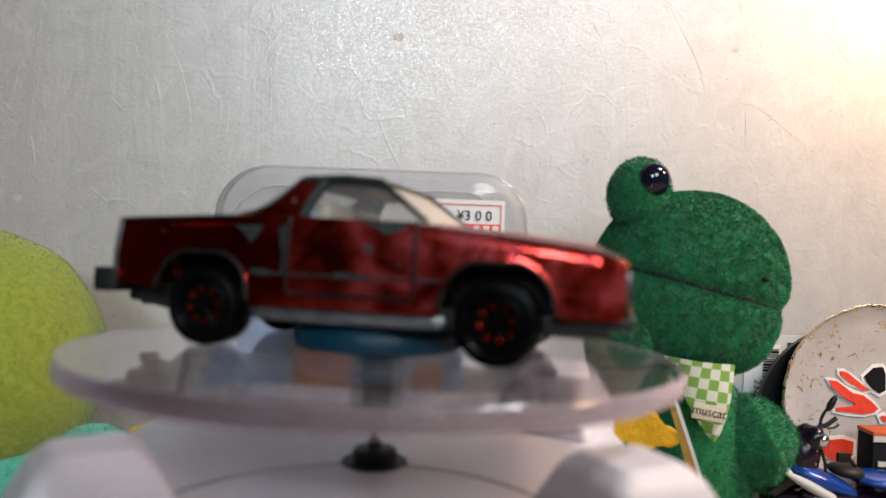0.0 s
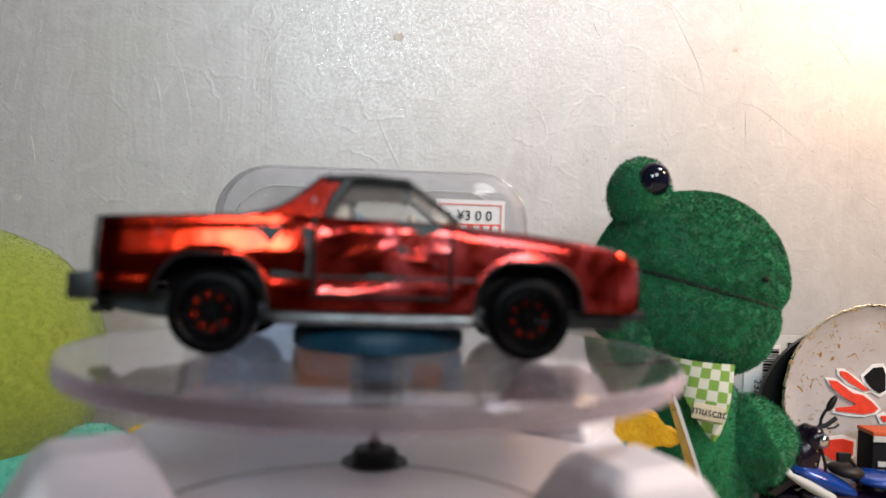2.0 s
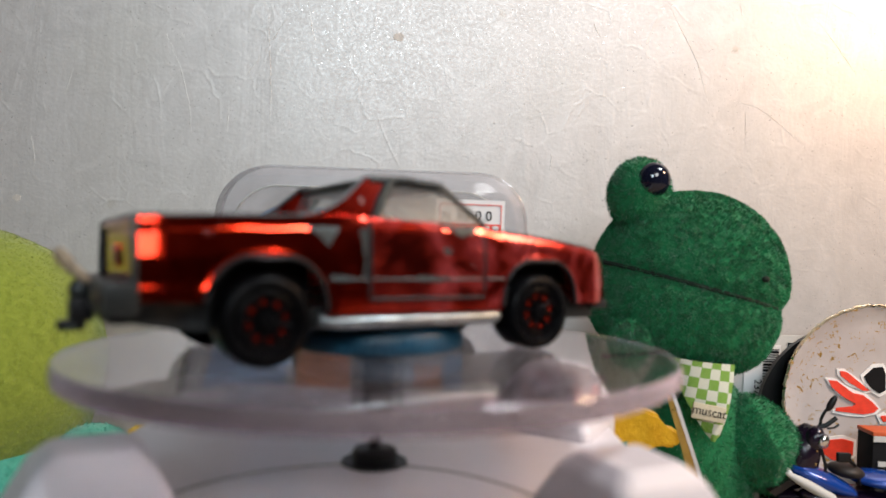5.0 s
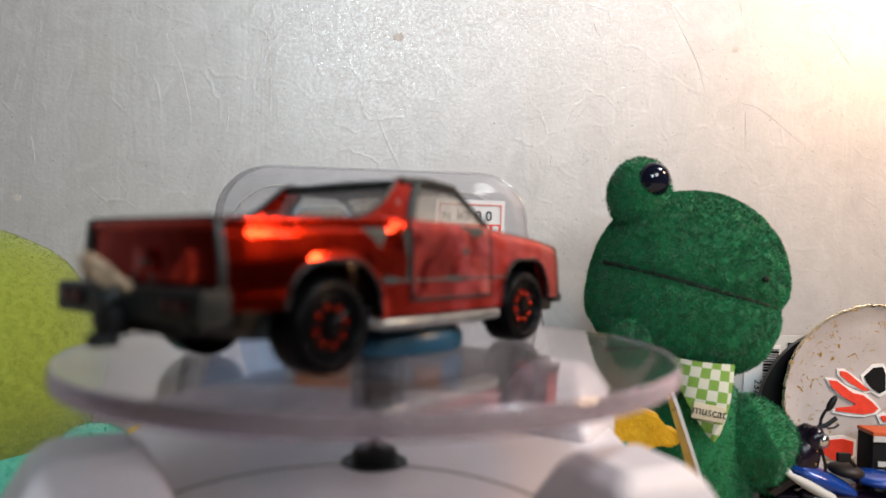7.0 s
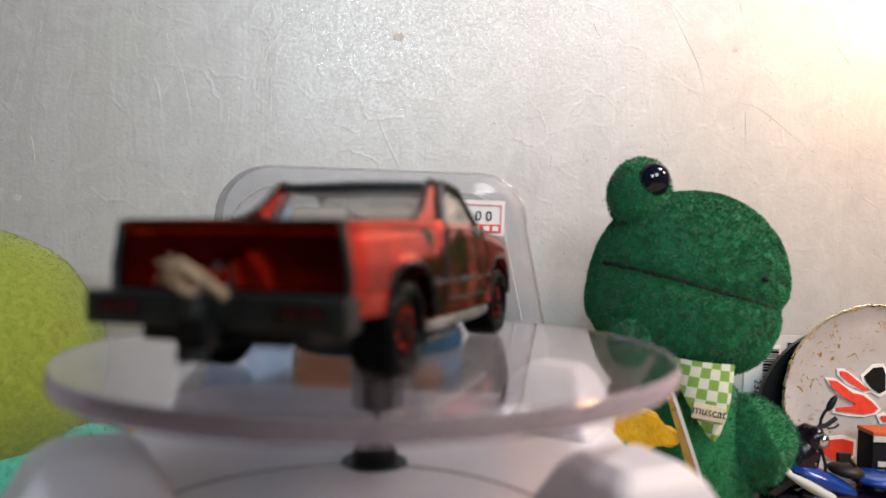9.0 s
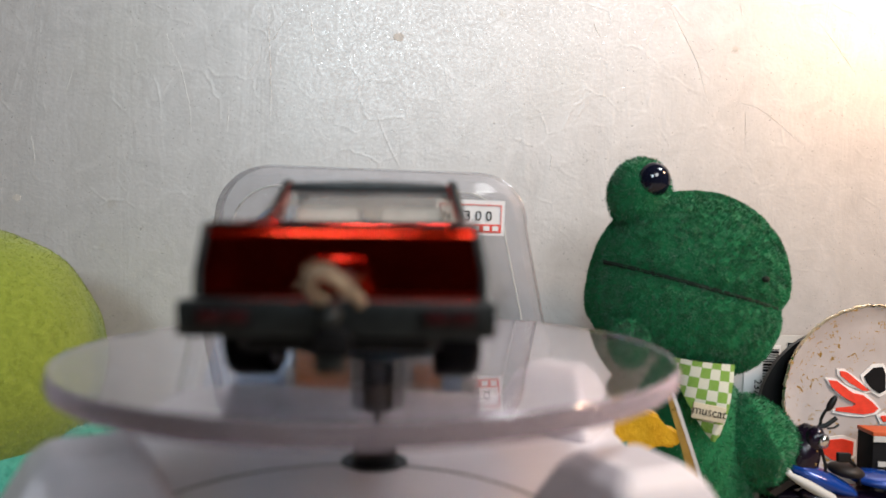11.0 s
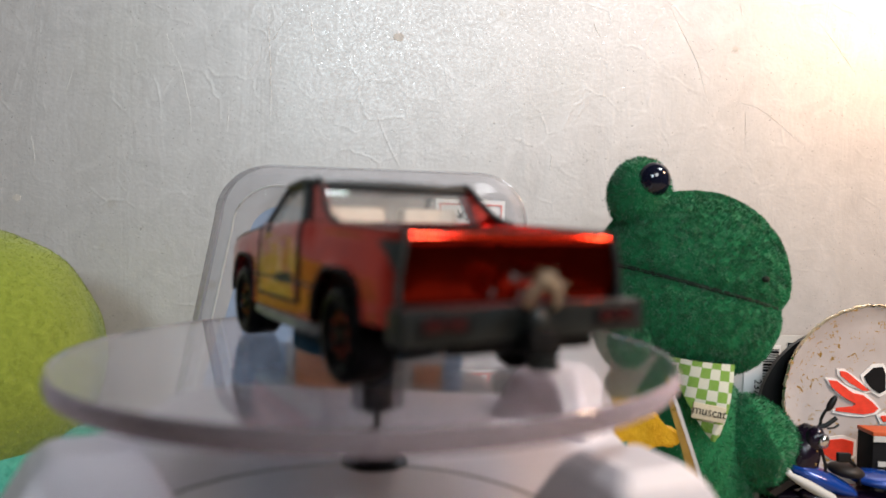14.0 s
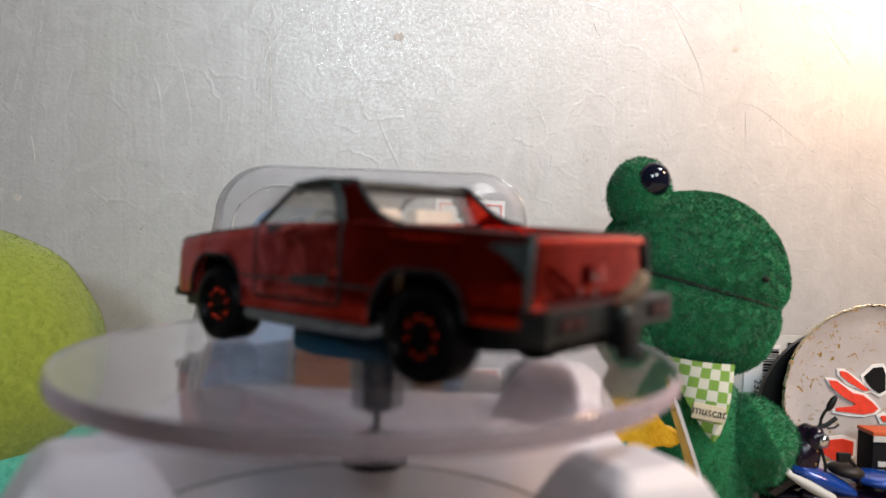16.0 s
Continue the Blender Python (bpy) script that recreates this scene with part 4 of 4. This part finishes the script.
# ---- lime plush ----
lime = thing("round_plush", pose(0, 0, 0), "round lime-green plush ball toy with a teal body", "plush toy")
hd = part("head", blob((-121.0, 86, 55.6), (35.0, 33, 37.6), None, 56, 40, lambda p: 1 + 0.02 * noise.noise(p * 3)), LIME, lime, angle=80)
pile("head_fur", hd, LIME, lime, 60000, 0.6, 0.15, 11)
bd = part("body", blob((-112, 84, 20), (33, 30, 21), None, 40, 28, lambda p: 1 + 0.03 * noise.noise(p * 4)), TEAL, lime, angle=80)
pile("body_fur", bd, TEAL, lime, 6000, 0.9, 0.2, 12)
ft = part("foot", blob((-83, 80, 31), (11, 11, 10.5), None, 28, 20), TEAL, lime)
pile("foot_fur", ft, TEAL, lime, 2600, 0.9, 0.2, 13)
part("leg", blob((-86, 82, 14), (12, 12, 14), None, 24, 16), TEAL, lime)
for x, y, z, r in ((-75, 92, 33, 5.5), (-118, 62, 22, 7)):
    yb = part("yellow_trim", blob((x, y, z), (r, r * 0.8, r), None, 20, 14), YELLOW, lime)
    pile("trim_fur", yb, YELLOW, lime, 500, 0.8, 0.2, int(r))

# ---- barcode card by the wall ----
card = thing("barcode_card", pose(0, 0, 0), "grey-white packaging card with a barcode leaning on the wall", "card")
part("sheet", rbox(104, 134, 126.5, 127.2, 0, 67.0, 0.1), GREY_CARD, card)
part("code_panel", rbox(112.0, 124.0, 126.1, 126.45, 36, 63.5, 0), PAPER, card)
z, rnd = 37.5, random.Random(9)
while z < 62.5:
    h = rnd.choice((0.3, 0.3, 0.5, 0.8))
    part("code_bar", rbox(118.2, 123.4, 125.9, 126.08, z, z + h, 0), INK, card)
    z += h + rnd.choice((0.3, 0.4, 0.6))
lettering("digits", "23705", 0.0035, pose(0.1166, 0.1260, 0.0475, 90, 90, 0), INK, card)
for b in ((126.5, 132.5, 64.2, 64.5), (126.5, 126.8, 55, 64.2)):
    part("frame_line", rbox(b[0], b[1], 126.2, 126.45, b[2], b[3], 0), INK, card)

# ---- round paper fan ----
fan = thing("paper_fan", pose(0, 0, 0), "round gold-flecked paper fan with red and black prints", "fan")
FM = Matrix.Translation((144.6, 109, 51.0)) @ Matrix.Rotation(radians(90), 4, "X")


def scallop(r, z, n=120, amp=0.35):
    return [(r + amp * math.cos(i * 2 * math.pi / n * 40)) * 1.0 for i in range(n)], z


rows = []
for r, z in ((0.5, 0.0), (22.0, 0.0), (25.0, 0.6), (28.0, 1.9), (28.6, 1.2), (25.5, -0.4), (0.5, -0.6)):
    rr, zz = scallop(r, z, amp=0.0 if r < 24 else 0.12)
    rows.append([tuple(FM @ Vector((q * math.cos(2 * math.pi * i / 120), q * math.sin(2 * math.pi * i / 120), zz + (0.06 * math.cos(i * 2 * math.pi / 3) if r > 24 else 0)))) for i, q in enumerate(rr)])
part("leaf", grid(rows, True, None, True), FAN, fan, angle=25)
foil = []
rnd = random.Random(31)
for i in range(241):
    a = 2 * math.pi * i / 240
    q = FM @ Vector(((28.4 + rnd.uniform(-0.25, 0.25)) * math.cos(a), (28.4 + rnd.uniform(-0.25, 0.25)) * math.sin(a), 1.7 + rnd.uniform(-0.2, 0.2)))
    foil.append(tuple(q))
part("rim_foil", tube(foil, 0.5, 5), FOIL, fan, "crumpled pale gold foil rim", smooth=False)
# black disc set behind the leaf, offset left and down
part("backing", lathe([(28.6, -5.5), (28.8, -3.2), (24, -2.8)], 64, m=Matrix.Translation((-5.0, 0, -7.5)) @ FM), BLACK, fan, "black disc behind the fan leaf")
part("handle", rbox(146, 150, 110.5, 112.5, 0, 30, 0.4), BLACK, fan)


def fan_print(name, outline, mat, lift, label=""):
    return part(name, plate([(x, z) for x, z in outline], (108.7 - lift, 108.95 - lift * 0.5)), mat, fan, label)


def grown(o, k):
    cx, cz = sum(p[0] for p in o) / len(o), sum(p[1] for p in o) / len(o)
    out = []
    for x, z in o:
        d = math.hypot(x - cx, z - cz) or 1
        out.append((x + (x - cx) / d * k, z + (z - cz) / d * k))
    return out


prints = [
    ("red_print", [(130.5, 55.7), (133.1, 55.5), (135.7, 53.7), (138.3, 51.9), (141.4, 51.4), (144.3, 49.4), (146.3, 47.4), (145.1, 46.1), (141.6, 45.4), (137.2, 45.8), (133.1, 46.2), (133.4, 47.1), (138.4, 47.8), (139.3, 48.6), (135.1, 50.7), (131.6, 53.5)], RED_PRINT),
    ("red_print", [(133.9, 58.7), (136.1, 58.4), (139.4, 55.9), (143.3, 52.9), (141.4, 52.7), (136.9, 55.2), (134.3, 57.1)], RED_PRINT),
    ("black_print", [(141.5, 57.2), (144.3, 60.0), (147.1, 60.4), (148.1, 58.2), (148.3, 53.2), (146.5, 52.0), (144.2, 53.4), (142.5, 55.2)], INK),
    ("red_print", [(129.4, 35.4), (131.9, 37.1), (135.6, 37.6), (139.1, 36.8), (139.0, 32.6), (136.5, 31.0), (132.7, 30.8), (130.1, 32.6)], RED_PRINT),
    ("red_print", [(147.0, 44.9), (148.6, 45.3), (150.5, 44.4), (150.6, 43.2), (148.0, 43.4)], RED_PRINT)]
for nm, o, mt in prints:
    fan_print("print_border", grown(o, 1.1), PAPER, 0.05, "white print border")
    fan_print(nm, o, mt, 0.35)

# ---- toy scooter ----
sc = thing("toy_scooter", pose(0, 0, 0), "toy motor scooter, black front and glossy blue body", "toy scooter")
part("front_shield", blob((107.4, 80, 40.0), (4.9, 5, 9.0), Matrix.Rotation(radians(16), 3, "Y"), 28, 20, lambda p: 1 + 0.08 * noise.noise(p * 2.5)), MAROON, sc, "glossy black front shield")
part("cowl", blob((109.6, 77.5, 45.4), (2.6, 2.6, 3.8), Matrix.Rotation(radians(20), 3, "Y"), 24, 16), MAROON, sc)
lamp = part("headlight", blob((111.0, 75.0, 45.6), (1.25, 0.8, 1.6), Matrix.Rotation(radians(20), 3, "Y"), 18, 12), CHROME, sc)
part("headlight_ring", tube([(111.0 + 1.5 * math.cos(a), 75.1, 45.6 + 1.9 * math.sin(a)) for a in (2 * math.pi * k / 20 for k in range(21))], 0.14, 6), STEEL, lamp)
part("handlebar", tube([(107.6, 79, 48.0), (110.4, 78, 48.2), (112.8, 77.2, 49.4), (115.2, 77, 51.4)], [0.5, 0.7, 0.65, 0.6], 8), BLACK, sc)
part("brake_lever", tube([(112.6, 76.6, 48.6), (114.4, 76.4, 48.9), (115.6, 76.4, 49.8)], 0.28, 6), BLACK, sc)
stalk = part("mirror_stalk", tube([(111.4, 78, 48.6), (111.6, 77.6, 51.2), (112.6, 77.4, 53.4)], 0.4, 8), BLACK, sc)
part("mirror", blob((113.9, 77.2, 55.2), (0.95, 0.8, 2.5), Matrix.Rotation(radians(28), 3, "Y"), 18, 12), BLACK, stalk)
part("front_fork", tube([(111.2, 77.0, 44), (112.6, 76.6, 39), (112.6, 76.2, 36)], 0.42, 8), BLACK, sc)
part("fork_spring", tube([(109.6, 76.0, 43), (109.4, 76.0, 39)], 0.5, 8), GOLD, sc)
part("body_side", blob((112.4, 78.5, 34.6), (10.4, 6.0, 2.7), Matrix.Rotation(radians(22), 3, "Y"), 36, 20), BLUE, sc, "glossy blue body")
part("tail_body", blob((131.0, 81.5, 34.0), (9.5, 6.5, 2.2), Matrix.Rotation(radians(4), 3, "Y"), 32, 18), BLUE, sc)
part("tail_panel", blob((133.0, 74.4, 34.6), (5.0, 1.2, 1.5), None, 20, 12), GREY_CARD, sc)
# white stripe in grey: the shade on it is put into its colour
part("body_stripe", blob((109.6, 73.6, 32.9), (10.2, 1.6, 1.35), Matrix.Rotation(radians(27), 3, "Y"), 28, 14), GREY_CARD, sc, "white body stripe, greyed for shade")
part("stripe_tip", blob((101.8, 75.4, 37.6), (2.6, 1.4, 0.8), Matrix.Rotation(radians(48), 3, "Y"), 18, 12), PAPER, sc)
part("lower_fairing", blob((118.0, 75.6, 28.6), (13.0, 4.5, 3.4), Matrix.Rotation(radians(14), 3, "Y"), 28, 16), MAROON, sc)
part("seat", blob((119.4, 79, 37.0), (4.6, 4.4, 1.9), Matrix.Rotation(radians(6), 3, "Y"), 24, 14), SEAT_BROWN, sc)
part("side_mirror", rbox(115.6, 119.2, 76, 77.4, 39.8, 42.4, 0.5), BLACK, sc)
part("mirror_arm", tube([(118.8, 77, 40.6), (120.8, 77.4, 39.0), (122.4, 78, 35.6), (123.4, 79, 33)], 0.5, 6), BLACK, sc)
part("footboard", plate([(97.0, 32.2), (101.8, 35.4), (103.6, 34.6), (98.4, 31.0)], (74, 80)), SEAT_BROWN, sc)
part("belly", rbox(100, 142, 76, 88, 5, 31, 2), MAROON, sc)
for x in (105, 138):
    part("wheel", lathe([(3, -2.2), (6.5, -2.2), (7.2, -1.2), (7.2, 1.2), (6.5, 2.2), (3, 2.2)], 28,
                        m=Matrix.Translation((x, 82, 7.2)) @ Matrix.Rotation(radians(90), 4, "X")), TYRE, sc)

# ---- little box ----
bx = thing("small_box", pose(0.0043, 0, 0), "small black and orange-red cardboard box", "box")
part("carton", rbox(129.2, 158, 90, 97.5, 0, 43.6, 0.3), INK, bx)
part("lid", rbox(129.0, 158.2, 89.8, 97.7, 43.6, 44.8, 0.3), BOX_RED, bx, "orange-red lid")
part("lid_panel", rbox(137.4, 156, 90.4, 97.0, 44.82, 45.0, 0), CLOTH_CREAM, bx)
part("lid_band", rbox(129.1, 158, 89.55, 89.95, 42.0, 43.6, 0), GREY_CARD, bx)
part("front_panel", rbox(138.0, 140.0, 89.55, 89.95, 26, 41.4, 0), BOX_RED, bx)
for z in (30.2, 32.6, 35.0):
    part("print_bar", rbox(130.6, 132.8, 89.55, 89.95, z, z + 1.4, 0), GREY_CARD, bx)


# ---- what turns ----
def motions():
    steps = [i * 0.5 for i in range(33)]
    walk(disc, [(t, spin(t)) for t in steps])
    walk(cap, [(t, spin(t)) for t in steps])
    walk(car, [(t, spin(t) @ pose(0, 0.84 * MM, 0)) for t in steps])


motions()
